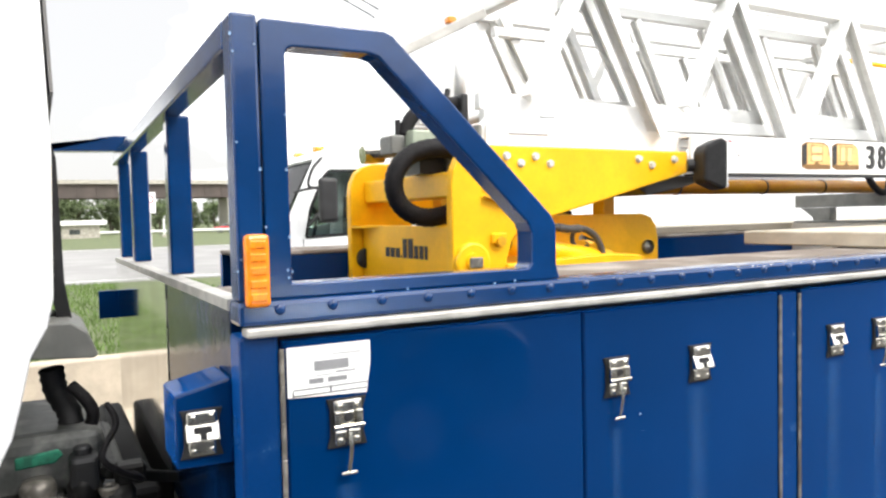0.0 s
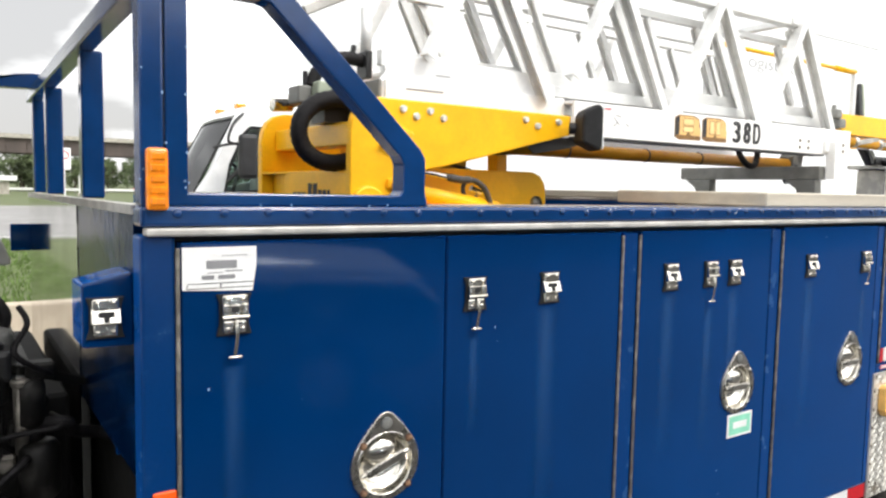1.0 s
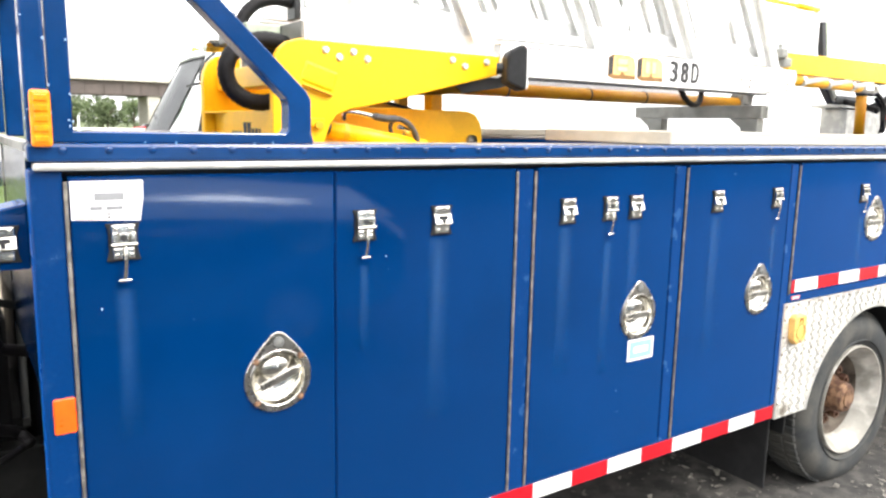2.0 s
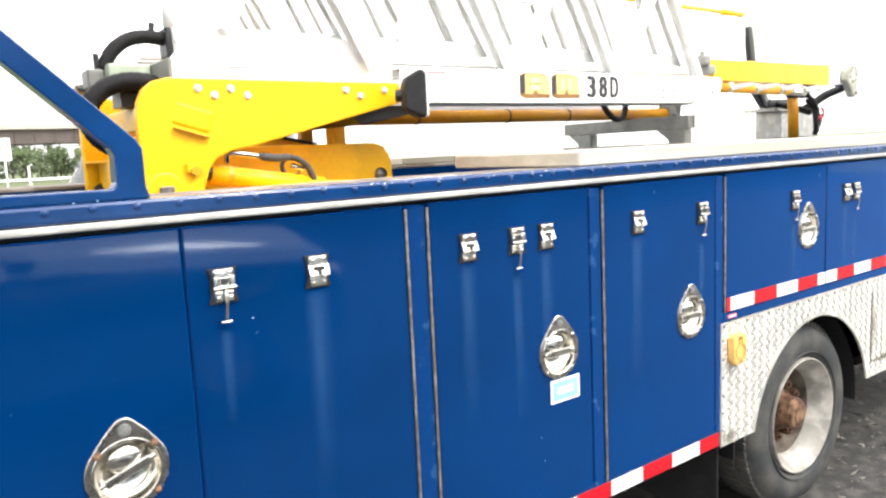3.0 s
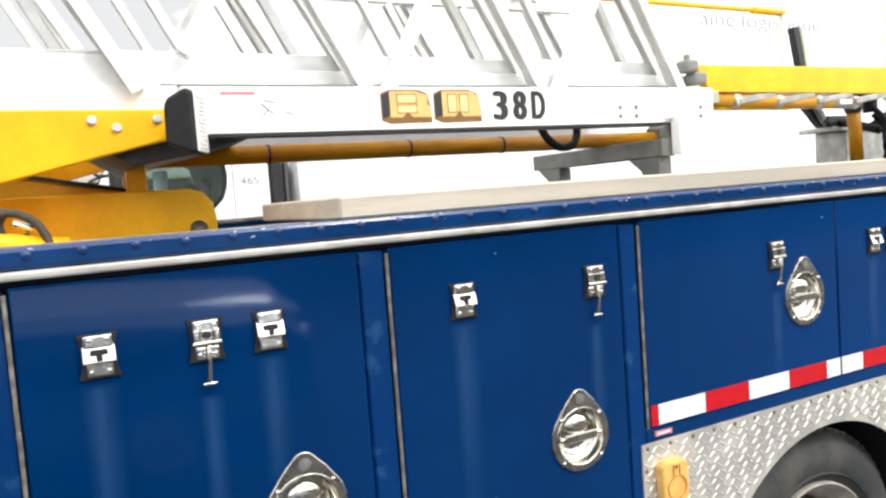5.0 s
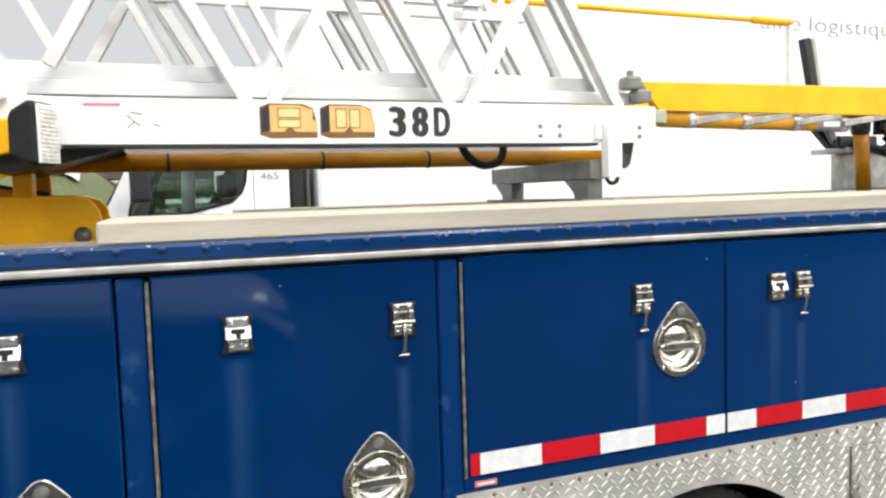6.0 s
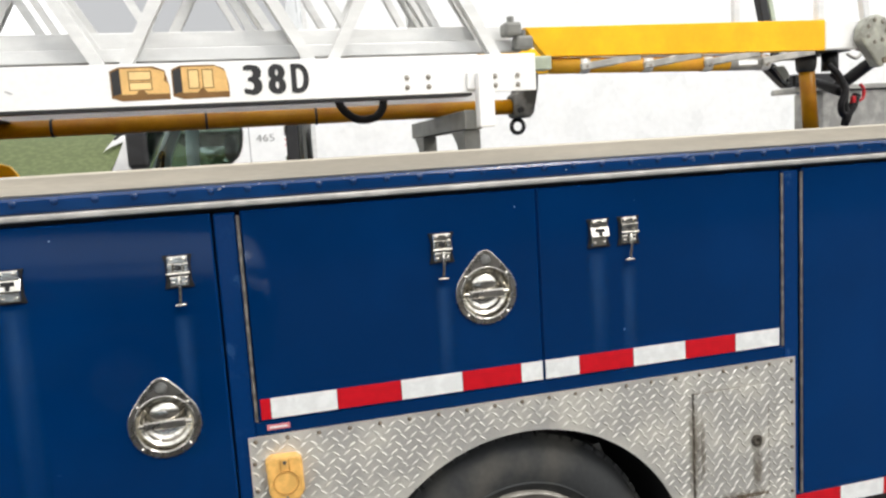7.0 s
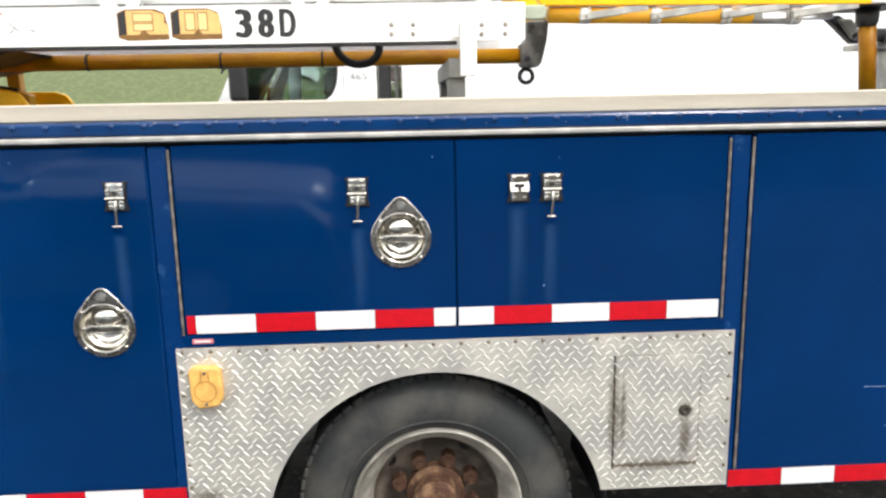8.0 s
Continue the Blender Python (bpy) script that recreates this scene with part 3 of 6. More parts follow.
part("far_side", box(0.34, LEN, WID - 0.03, WID, 0.37, deck(1.66) - 0.004), BLUE, truck)
part("rear_panel", box(LEN, LEN + 0.03, 0.0, WID, 0.37, 1.33), BLUE, truck)
part("underfloor", box(0.05, 2.44, 0.08, WID - 0.05, 0.40, 0.44), CHASSIS, truck)
part("underfloor", box(3.60, LEN, 0.08, WID - 0.05, 0.40, 0.44), CHASSIS, truck)
part("chassis_rail", box(-1.6, LEN, 0.55, 0.62, 0.42, 0.62, 0.005), CHASSIS, truck, "black chassis rail")
part("chassis_rail", box(-1.6, LEN, 1.20, 1.27, 0.42, 0.62, 0.005), CHASSIS, truck, "black chassis rail")
# raised deck cover towards the rear
part("deck_cover", box(1.718, LEN, 0.010, 0.588, 1.4005, 1.4435, 0.004), DECK_EDGE, truck, "weathered pale deck cover panel")
part("far_deck_cover", box(2.1, LEN, 1.48, 1.74, 1.407, 1.440, 0.004), DECK_EDGE, truck, "weathered pale deck cover panel")

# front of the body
part("front_panel", box(-0.010, 0.012, 0.06, 0.66, 0.93, deck(0.36) - 0.004, 0.002), BLUE_SHADE_GLOSS, truck, "glossy blue front panel, darkened for shade facing the cab")
part("front_sheet", box(-0.012, 0.010, 0.66, WID, 0.56, deck(1.3) - 0.004, 0.002), MIRROR_STEEL, truck, "polished stainless front sheet")
part("front_panel_cap", prism([(0.055, deck(0.05) + 0.002), (WID, deck(WID) + 0.002), (WID, deck(WID) - 0.014), (0.055, deck(0.05) - 0.014)], -0.014, 0.014, 0, None, "x"), STRIP, truck, "dull metal edge on the front panel")
# black slab added as painted shade between engine and body
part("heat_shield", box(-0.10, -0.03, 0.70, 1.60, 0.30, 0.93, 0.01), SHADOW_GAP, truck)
part("lower_front", box(0.03, 0.06, 0.06, WID, 0.44, 1.2), CHASSIS, truck)
latch_box = part("latch_bracket", prism([(-0.091, 1.166), (-0.012, 1.164), (-0.012, 1.288), (-0.026, 1.285), (-0.091, 1.270)], 0.055, 0.16, 0.004), BLUE, truck, "blue bracket box on the front panel")
part("step_plate", box(-0.074, -0.012, 1.735, 1.755, 1.19, 1.284, 0.002), BLUE, truck, "dark blue square plate")

# guard frame round the deck
frame_pts = [(0.030, 1.4005), (0.030, 1.786), (0.034, 1.790), (0.216, 1.790), (0.232, 1.784), (0.520, 1.512), (0.531, 1.494), (0.531, 1.424), (0.538, 1.4005)]
gap_pts = [(0.066, 1.4215), (0.066, 1.744), (0.070, 1.751), (0.078, 1.754), (0.192, 1.754), (0.208, 1.750), (0.474, 1.496), (0.480, 1.482), (0.479, 1.430), (0.472, 1.4215)]
guard = part("guard_frame", plate_with_opening(frame_pts, gap_pts, 0.001, 0.046, 0.003), BLUE_FRAME, truck, "dark blue welded guard frame with chipped edges")
part("corner_post", box(-0.010, 0.0275, 0.0, 0.048, 1.400, 1.794, 0.005, 2), BLUE_FRAME, guard)


def top(y):
    return 1.792 - 0.024 * y


part("cross_rail", prism([(0.046, top(0)), (WID, top(WID)), (WID, top(WID) - 0.040), (0.046, top(0) - 0.040)], -0.012, 0.030, 0.004, None, "x"), BLUE_FRAME, guard)
for y in (0.655, 1.34, 1.715):
    part("cross_post", box(0.002, 0.050, y, y + 0.045, deck(y) + 0.0025, top(y) - 0.036, 0.004), BLUE_FRAME, guard)
part("far_rail", prism([(-0.42, 1.7535), (-0.20, 1.757), (-0.16, 1.767), (-0.05, 1.800), (0.0, 1.806), (0.05, 1.806), (0.05, 1.756), (-0.38, 1.747)], 1.70, 1.77, 0.004), BLUE_FRAME, guard, "blue fin-shaped end of the far rail")
# paint chips on the posts
rng = random.Random(11)
for k in range(22):
    z, x = rng.uniform(1.42, 1.78), rng.choice((-0.008, 0.024, 0.034, 0.062)) + rng.uniform(-0.004, 0.004)
    if k > 17:
        x, z = rng.uniform(0.08, 0.5), 1.4 + rng.uniform(0.0, 0.003)
    part("paint_chip", box(-0.0014, 0.0014, -0.0008, 0.001, -rng.uniform(0.0005, 0.0035), 0.0012), HAZE_FLECK, guard, at=(x, -0.0006, z))

amber = part("marker_lamp", box(-0.004, 0.030, -0.020, -0.002, 1.393, 1.493, 0.006, 2), AMBER, truck, "amber side marker lamp")
for k in range(5):
    part("lens_rib", box(0.001, 0.025, -0.0225, -0.018, 1.401 + 0.018 * k, 1.413 + 0.018 * k, 0.002), AMBER, amber)
part("side_reflector", box(0.002, 0.041, -0.004, 0.0, 0.853, 0.923, 0.003), ORANGE, truck, "orange side reflector")


# latches and paddle handles, built once
def ready(bm, name, mat, smooth=False):
    me = bpy.data.meshes.new(name)
    bmesh.ops.recalc_face_normals(bm, faces=bm.faces)
    bm.to_mesh(me)
    bm.free()
    me.materials.append(mat)
    for p in me.polygons:
        p.use_smooth = smooth
    return me


GASKET = ready(prism([(-0.031, 0.042), (0.031, 0.042), (0.026, 0.024), (0.026, -0.024), (0.031, -0.046), (-0.031, -0.046), (-0.026, -0.024), (-0.026, 0.024)], -0.007, 0.0, 0.0015), "latch_gasket", RUBBER)
bm = box(-0.022, 0.022, -0.016, -0.004, 0.014, 0.040, 0.004, 2)
PLATE = ready(bm, "latch_plate", CHROME)
PLATE_LOW = ready(box(-0.020, 0.020, -0.013, -0.004, -0.042, -0.014, 0.004, 2), "latch_foot", CHROME)
KEEPER = ready(prism([(-0.005, -0.014), (-0.027, -0.014), (-0.028, -0.011), (-0.013, 0.019), (-0.005, 0.020)], -0.024, 0.024, 0.002, None, "x"), "keeper", CHROME)
bm = prism([(-0.013, 0.012), (0.013, 0.012), (0.013, 0.002), (0.0045, 0.001), (0.0045, -0.0095), (-0.0045, -0.0095), (-0.0045, 0.001), (-0.013, 0.002)], -0.0012, 0.0)
for v in bm.verts:
    v.co.y += -0.0285 + (v.co.z + 0.011) * 0.5
SLOT = ready(bm, "keeper_slot", SHADOW_GAP)
bm = box(-0.022, -0.011, -0.022, -0.005, -0.012, 0.022, 0.003, 2)
box(0.011, 0.022, -0.022, -0.005, -0.012, 0.022, 0.003, 2, bm)
rod((-0.0235, -0.021, -0.007), (0.0235, -0.021, -0.007), 0.0042, 12, bm)
box(-0.010, 0.010, -0.017, -0.004, -0.004, 0.020, 0.002, 1, bm)
KEY_HOLE = ready(lathe([(0.0075, -0.0172), (0.0060, -0.0180), (0.0005, -0.0178)], (0, 0, 0.009), 14), "key_hole", BLACK)
HASP = ready(bm, "hasp", CHROME)
bm = tube([(0.002, -0.020, -0.012), (0.001, -0.026, -0.040), (0.000, -0.023, -0.065), (-0.002, -0.018, -0.090)], 0.0034, 8)
box(-0.013, 0.011, -0.022, -0.014, -0.095, -0.088, 0.002, 1, bm)
LEVER = ready(bm, "lever", CHROME, True)
SCREW = ready(dome(0.0045, 0.004, 8), "screw", CHROME, True)


def latch(kind, x, z, parent, y=0.0, big=1.0):
    base = part("latch", GASKET, None, parent, "chrome-plated latch on a black rubber pad", (x, y, z))
    base.scale = (big, 0.66, big * 0.82)
    for me in (PLATE, PLATE_LOW, KEEPER, SLOT) if kind == "slot" else (PLATE, PLATE_LOW, HASP, LEVER, KEY_HOLE):
        ob = new(me.name, me)
        ob.parent = base
        ob.scale = (1, 1, 1)
        ob.parent = parent
        ob.location, ob.scale = base.location, base.scale
    for sx, sz, sy in ((-0.013, 0.031, -0.016), (0.013, 0.031, -0.016), (-0.013, -0.031, -0.013), (0.013, -0.031, -0.013)):
        ob = new("screw", SCREW)
        ob.parent = parent
        ob.location, ob.scale = base.location + Vector((sx * big, sy * 0.66, sz * big * 0.82)), base.scale
    return base


def teardrop(r, small, rise, steps=26):
    """Outline of a round flange whose sides run up to a small round head."""
    lean = math.asin((r - small) / rise)
    span = math.pi + 2 * lean
    low = [(r * math.cos(q), r * math.sin(q)) for q in [lean - span * k / steps for k in range(steps + 1)]]
    span = math.pi - 2 * lean
    high = [(small * math.cos(q), rise + small * math.sin(q)) for q in [math.pi - lean - span * k / 8 for k in range(9)]]
    waist = [(-0.0400, 0.0745), (0.0400, 0.0745)]
    return low + waist[:1] + high + waist[1:]


bm = sheet_with_holes(teardrop(0.077, 0.026, 0.079), [(0, 0, 0.0605)], -0.005, 0.0, 0.0012)
FLANGE = ready(bm, "handle_flange", BRUSHED)
DISH = ready(lathe([(0.0632, -0.0060), (0.0615, -0.0058), (0.0600, -0.0030), (0.0585, 0.004), (0.056, 0.011), (0.051, 0.0145), (0.049, 0.0150), (0.047, 0.0180), (0.040, 0.0235), (0.030, 0.0265), (0.015, 0.0272), (0.0005, 0.0275)], sides=48), "handle_dish", CHROME, True)
RING = ready(lathe([(0.0655, -0.005), (0.0645, -0.0068), (0.0630, -0.0062)], sides=48), "handle_ring", STEEL, True)
bm = box(-0.045, 0.045, -0.007, 0.002, -0.0105, 0.0085, 0.0035, 3)
rod((-0.056, -0.001, 0.0), (-0.044, -0.001, 0.0), 0.005, 10, bm)
rod((0.044, -0.001, 0.0), (0.056, -0.001, 0.0), 0.005, 10, bm)
PADDLE = ready(bm, "paddle", BRUSHED)
bm = bmesh.new()
bmesh.ops.create_uvsphere(bm, u_segments=24, v_segments=12, radius=1.0)
for v in bm.verts:
    v.co = Vector((v.co.x * 0.041, 0.021 + v.co.y * 0.024, 0.020 + v.co.z * 0.034))
CUP = ready(bm, "lock_housing", CHROME, True)
LOCK = ready(lathe([(0.0135, -0.005), (0.0130, -0.0075), (0.010, -0.0090), (0.0005, -0.0095)], sides=18), "key_lock", CAST_GREY, True)


def paddle_handle(x, z, parent, tilt=0.0, screw=SCREW, swing=0.0):
    hub = part("paddle_handle", FLANGE, None, parent, "stainless teardrop paddle handle", (x, 0.0, z), (0, tilt, 0))
    for me in (DISH, CUP, RING, PADDLE):
        ob = new(me.name, me)
        ob.parent, ob.location, ob.rotation_euler = parent, hub.location, hub.rotation_euler
        if me is PADDLE:
            ob.rotation_euler = (0, radians(tilt + swing), 0)
    m = Matrix.Rotation(radians(tilt), 3, "Y")
    for dx, dz, me in ((0.0, 0.082, LOCK), (-0.052, 0.045, screw), (0.052, 0.045, screw), (-0.050, -0.050, screw), (0.050, -0.050, screw)):
        ob = new(me.name, me)
        ob.parent, ob.location = parent, hub.location + m @ Vector((dx, -0.005 if me is screw else 0.0, dz))
    return hub


def hinge(x, z0, z1, parent):
    n, prof = int((z1 - z0) / 0.05), []
    for k in range(n):
        a, b = z0 + (z1 - z0) * k / n, z0 + (z1 - z0) * (k + 1) / n
        prof += [(0.0030, a), (0.0037, a + 0.001), (0.0037, b - 0.002), (0.0030, b - 0.001)]
    return part("piano_hinge", lathe(prof, (x, -0.001, 0), 10, "z"), HINGE, parent, "weathered piano hinge")


DOORS = [  # x0, x1, z0, hinge side
    (0.052, 0.583, 0.439, -1), (0.587, 1.104, 0.439, 1), (1.177, 1.738, 0.439, -1), (1.803, 2.362, 0.439, -1),
    (2.425, 3.121, 0.858, -1), (3.125, 3.820, 0.858, 1), (3.892, 4.520, 0.421, -1), (4.524, 5.15, 0.421, 1)]
HANDLES = ((0.445, 0.888), (1.604, 0.885), (2.224, 0.884), (2.983, 1.096))
doors = []
for x0, x1, z0, side in DOORS:
    cuts = [(hx, hz, 0.0640) for hx, hz in HANDLES if x0 < hx < x1]
    d = part("locker_door", sheet_with_holes([(x0, z0), (x1, z0), (x1, 1.3385), (x0, 1.3385)], cuts, 0.0, 0.03), BLUE, truck, "glossy dark blue locker door")
    doors.append(d)
    hinge(x0 - 0.006 if side < 0 else x1 + 0.005, z0, 1.331, d)

for kind, x, z, k in (("lever", 0.140, 1.215, 0), ("lever", 0.659, 1.217, 1), ("slot", 0.870, 1.218, 1), ("slot", 1.292, 1.220, 2), ("lever", 1.457, 1.220, 2),
                      ("slot", 1.565, 1.220, 2), ("slot", 1.955, 1.221, 3), ("lever", 2.286, 1.221, 3), ("lever", 2.877, 1.218, 4),
                      ("slot", 3.284, 1.218, 5), ("lever", 3.367, 1.218, 5), ("slot", 4.36, 1.218, 6)):
    latch(kind, x, z, doors[k])
RUSTY_SCREW = ready(dome(0.0080, 0.006, 10), "rusty_screw", RUST, True)
for (hx, hz), k, head, swing in zip(HANDLES, (0, 2, 3, 4), (RUSTY_SCREW, SCREW, SCREW, SCREW), (-20, 0, 0, 0)):
    paddle_handle(hx, hz, doors[k], 0, head, swing)
latch("slot", -0.056, 1.216, latch_box, 0.055, 0.95)

# pale run marks under the latches
for x, w, z, h, k in ((0.140, 0.046, 1.12, 0.30, 0), (0.866, 0.066, 1.17, 0.46, 1), (0.659, 0.030, 1.12, 0.20, 1), (1.288, 0.060, 1.17, 0.42, 2), (1.457, 0.044, 1.12, 0.40, 2), (1.565, 0.056, 1.17, 0.36, 2),
                      (1.953, 0.064, 1.17, 0.46, 3), (2.286, 0.044, 1.12, 0.32, 3), (2.877, 0.046, 1.12, 0.30, 4), (3.281, 0.058, 1.165, 0.32, 5), (3.367, 0.046, 1.12, 0.30, 5)):
    bm = box(-w / 2, w / 2, -0.0009, -0.0002, -h, 0)
    ob = part("run_mark", bm, STREAK, doors[k], "", (x, -0.0004, z))

# specks and small scratches in the paint
rng = random.Random(31)
for k in range(16):
    d = k % 8
    x0, x1, z0, _ = DOORS[d]
    s = rng.uniform(0.0006, 0.0016)
    part("paint_fleck", box(-s, s, -0.0006, 0.0004, -s * rng.uniform(0.6, 2.4), s), HAZE_FLECK, doors[d], at=(rng.uniform(x0 + 0.03, x1 - 0.03), 0.0, rng.uniform(z0 + 0.03, 1.31)))
for x, z, w, a, d in ((4.285, 0.646, 0.050, 1, 6), (4.320, 0.6445, 0.030, 2, 6)):
    part("scratch", box(-w, w, -0.0006, 0.0004, -0.0009, 0.0009), HAZE_FLECK, doors[d], at=(x, 0.0, z), turn=(0, a, 0))

# sticker, tags
label = part("sticker", prism([(0.053, 1.3305), (0.180, 1.3305), (0.180, 1.300), (0.173, 1.253), (0.053, 1.259)], -0.0022, -0.0006), PAPER, doors[0], "white printed sticker with black lines of print")
for x0, x1, z0, z1, m in ((0.093, 0.145, 1.294, 1.308, GREY_INK), (0.085, 0.106, 1.276, 1.283, GREY_INK), (0.113, 0.142, 1.276, 1.283, GREY_INK), (0.120, 0.165, 1.3155, 1.3165, GREY_INK),
                          (0.125, 0.155, 1.2885, 1.2905, GREY_INK), (0.062, 0.176, 1.2685, 1.2697, INK), (0.060, 0.172, 1.2600, 1.2612, INK), (0.060, 0.0612, 1.2612, 1.2685, INK), (0.116, 0.118, 1.2612, 1.2685, INK), (0.095, 0.12, 1.2865, 1.2875, GREY_INK)):
    part("print_bar", box(x0, x1, -0.0030, -0.0021, z0, z1), m, doors[0])
part("tag_back", box(1.568, 1.684, -0.0014, -0.0004, 0.738, 0.806, 0.0003), PAPER, doors[2])
part("green_tag", box(1.576, 1.676, -0.0022, -0.0015, 0.745, 0.799), GREEN_TAG, doors[2], "small green and white sticker")
part("tag_print", box(1.594, 1.658, -0.0030, -0.0023, 0.763, 0.782), PAPER, doors[2])
part("red_tag", box(2.440, 2.492, -0.0014, 0.002, 0.8340, 0.8460), FADED_RED, truck, "small red and white label")
part("tag_print", box(2.446, 2.486, -0.0022, -0.0012, 0.8380, 0.8425), PAPER, truck)


# reflective tape: white and red lengths of six inches
def tape(x0, x1, z0, z1, first, phase, y=-0.0012):
    x, red = phase, first
    while x < x1:
        a, b = max(x, x0), min(x + 0.1524, x1)
        if b - a > 0.004:
            part("reflective_strip", box(a + 0.0006, b - 0.0006, y - 0.0008, y, z0, z1), RED if red else REFL_WHITE, truck, "red reflective tape" if red else "white reflective tape")
        x, red = x + 0.1524, not red


tape(2.430, 3.1195, 0.861, 0.909, True, 2.300)
tape(3.1265, 3.815, 0.861, 0.909, False, 3.0665)
tape(-0.010, 2.390, 0.384, 0.433, True, -0.163, 0.0028)
tape(3.870, LEN, 0.366, 0.415, True, 3.870, 0.0028)

# wheel arch panel of tread plate
CX, CZ, R_ARCH = 3.062, 0.272, 0.462
arch = [(CX + R_ARCH * math.cos(q), CZ + R_ARCH * math.sin(q)) for q in [radians(14 + 152 * k / 40) for k in range(41)]]
panel_pts = [(2.396, 0.376), (2.396, 0.822), (3.864, 0.822), (3.864, 0.376)] + [(arch[0][0], 0.376)] + arch + [(arch[-1][0], 0.376)]
tread = part("wheel_panel", prism(panel_pts, -0.003, 0.004), TREAD, truck, "bright aluminium tread plate round the wheel")
bm = bmesh.new()
pitch, row = 0.0248, 0
z = 0.386
while z < 0.816:
    x = 2.406 + (pitch / 2 if row % 2 else 0)
    col = 0
    while x < 3.856:
        d = math.hypot(x - CX, z - CZ)
        if d > R_ARCH + 0.014:
            a, lifted = radians(35 if (col + row) % 2 else -40), 0.0
            if 3.535 < x < 3.78 and 0.44 < z < 0.765:
                a, lifted = radians(42 if (col + row) % 2 else -46), 0.0016
            u, v = Vector((math.cos(a), 0, math.sin(a))) * 0.0122, Vector((-math.sin(a), 0, math.cos(a))) * 0.0030
            c = Vector((x, -0.003 - lifted, z))
            e = [bm.verts.new(c - u), bm.verts.new(c + v), bm.verts.new(c + u), bm.verts.new(c - v)]
            t0, t1 = bm.verts.new(c - u * 0.55 + Vector((0, -0.0022, 0))), bm.verts.new(c + u * 0.55 + Vector((0, -0.0022, 0)))
            for f in ((e[0], e[1], t0), (e[1], t1, t0), (e[1], e[2], t1), (e[2], e[3], t1), (e[3], t0, t1), (e[3], e[0], t0)):
                bm.faces.new(f)
        x, col = x + pitch, col + 1
    z, row = z + 0.0175, row + 1
tagged(part("tread_pattern", bm, TREAD_RIB, tread, "raised tread ribs"), kind="stuff")
PANEL_RIVET = ready(dome(0.0055, 0.0035, 8), "panel_rivet", RIVET_BROWN, True)
for k in range(21):
    part("panel_rivet", PANEL_RIVET, None, tread, at=(2.412 + 0.0720 * k, -0.003, 0.812))
for k in range(6):
    part("panel_rivet", PANEL_RIVET, None, tread, at=(2.406, -0.003, 0.76 - 0.065 * k))
    part("panel_rivet", PANEL_RIVET, None, tread, at=(3.854, -0.003, 0.76 - 0.065 * k))
hatch = part("fuel_hatch", box(3.545, 3.775, -0.0045, -0.002, 0.452, 0.758), TREAD, tread, "tread plate hatch with grime in the joints")
part("hatch_joint", box(3.5385, 3.5445, -0.0036, -0.002, 0.435, 0.762), GRIME_DARK, tread)
part("hatch_joint", box(3.545, 3.775, -0.0036, -0.002, 0.440, 0.4515), GRIME, tread)
part("hatch_joint", box(3.776, 3.778, -0.0036, -0.002, 0.452, 0.70), GRIME, tread)
part("hatch_joint", box(3.545, 3.690, -0.0036, -0.002, 0.7585, 0.7605), GRIME, tread)
for x0, x1, z0, z1 in ((3.520, 3.562, 0.42, 0.79), (3.52, 3.80, 0.425, 0.470), (3.708, 3.768, 0.566, 0.634), (3.716, 3.762, 0.44, 0.60), (3.550, 3.58, 0.46, 0.74), (2.39, 2.50, 0.37, 0.44)):
    part("grime_film", box(x0, x1, -0.0068, -0.0064, z0, z1), STAIN, tread)
part("keyhole", lathe([(0.017, -0.0045), (0.0165, -0.0085), (0.011, -0.0105), (0.006, -0.0095), (0.0005, -0.0045)], (3.736, 0, 0.602), 16), GRIME_DARK, tread)
lamp = part("marker_lamp", prism([(2.428, 0.770), (2.440, 0.780), (2.500, 0.778), (2.511, 0.768), (2.512, 0.690), (2.500, 0.672), (2.450, 0.666), (2.432, 0.690)], -0.030, -0.003, 0.006), MARKER, truck, "faded yellow side marker lamp")
part("lens_rim", lathe([(0.029, -0.030), (0.029, -0.0325), (0.0265, -0.0325), (0.0265, -0.030)], (2.471, 0, 0.716), 24), MARKER_RIM, lamp)
for side_x in (-0.010, 0.010):
    part("lens_neck", bar((2.471 + side_x, -0.0312, 0.743), (2.471 + side_x * 0.9, -0.0312, 0.770), 0.0025, 0.0025, (0, 1, 0)), MARKER_RIM, lamp)
for screw_x, screw_z in ((2.471, 0.764), (2.471, 0.680)):
    part("lens_screw", rod((screw_x, -0.0295, screw_z), (screw_x, -0.0322, screw_z), 0.0042, 10), HINGE, lamp)

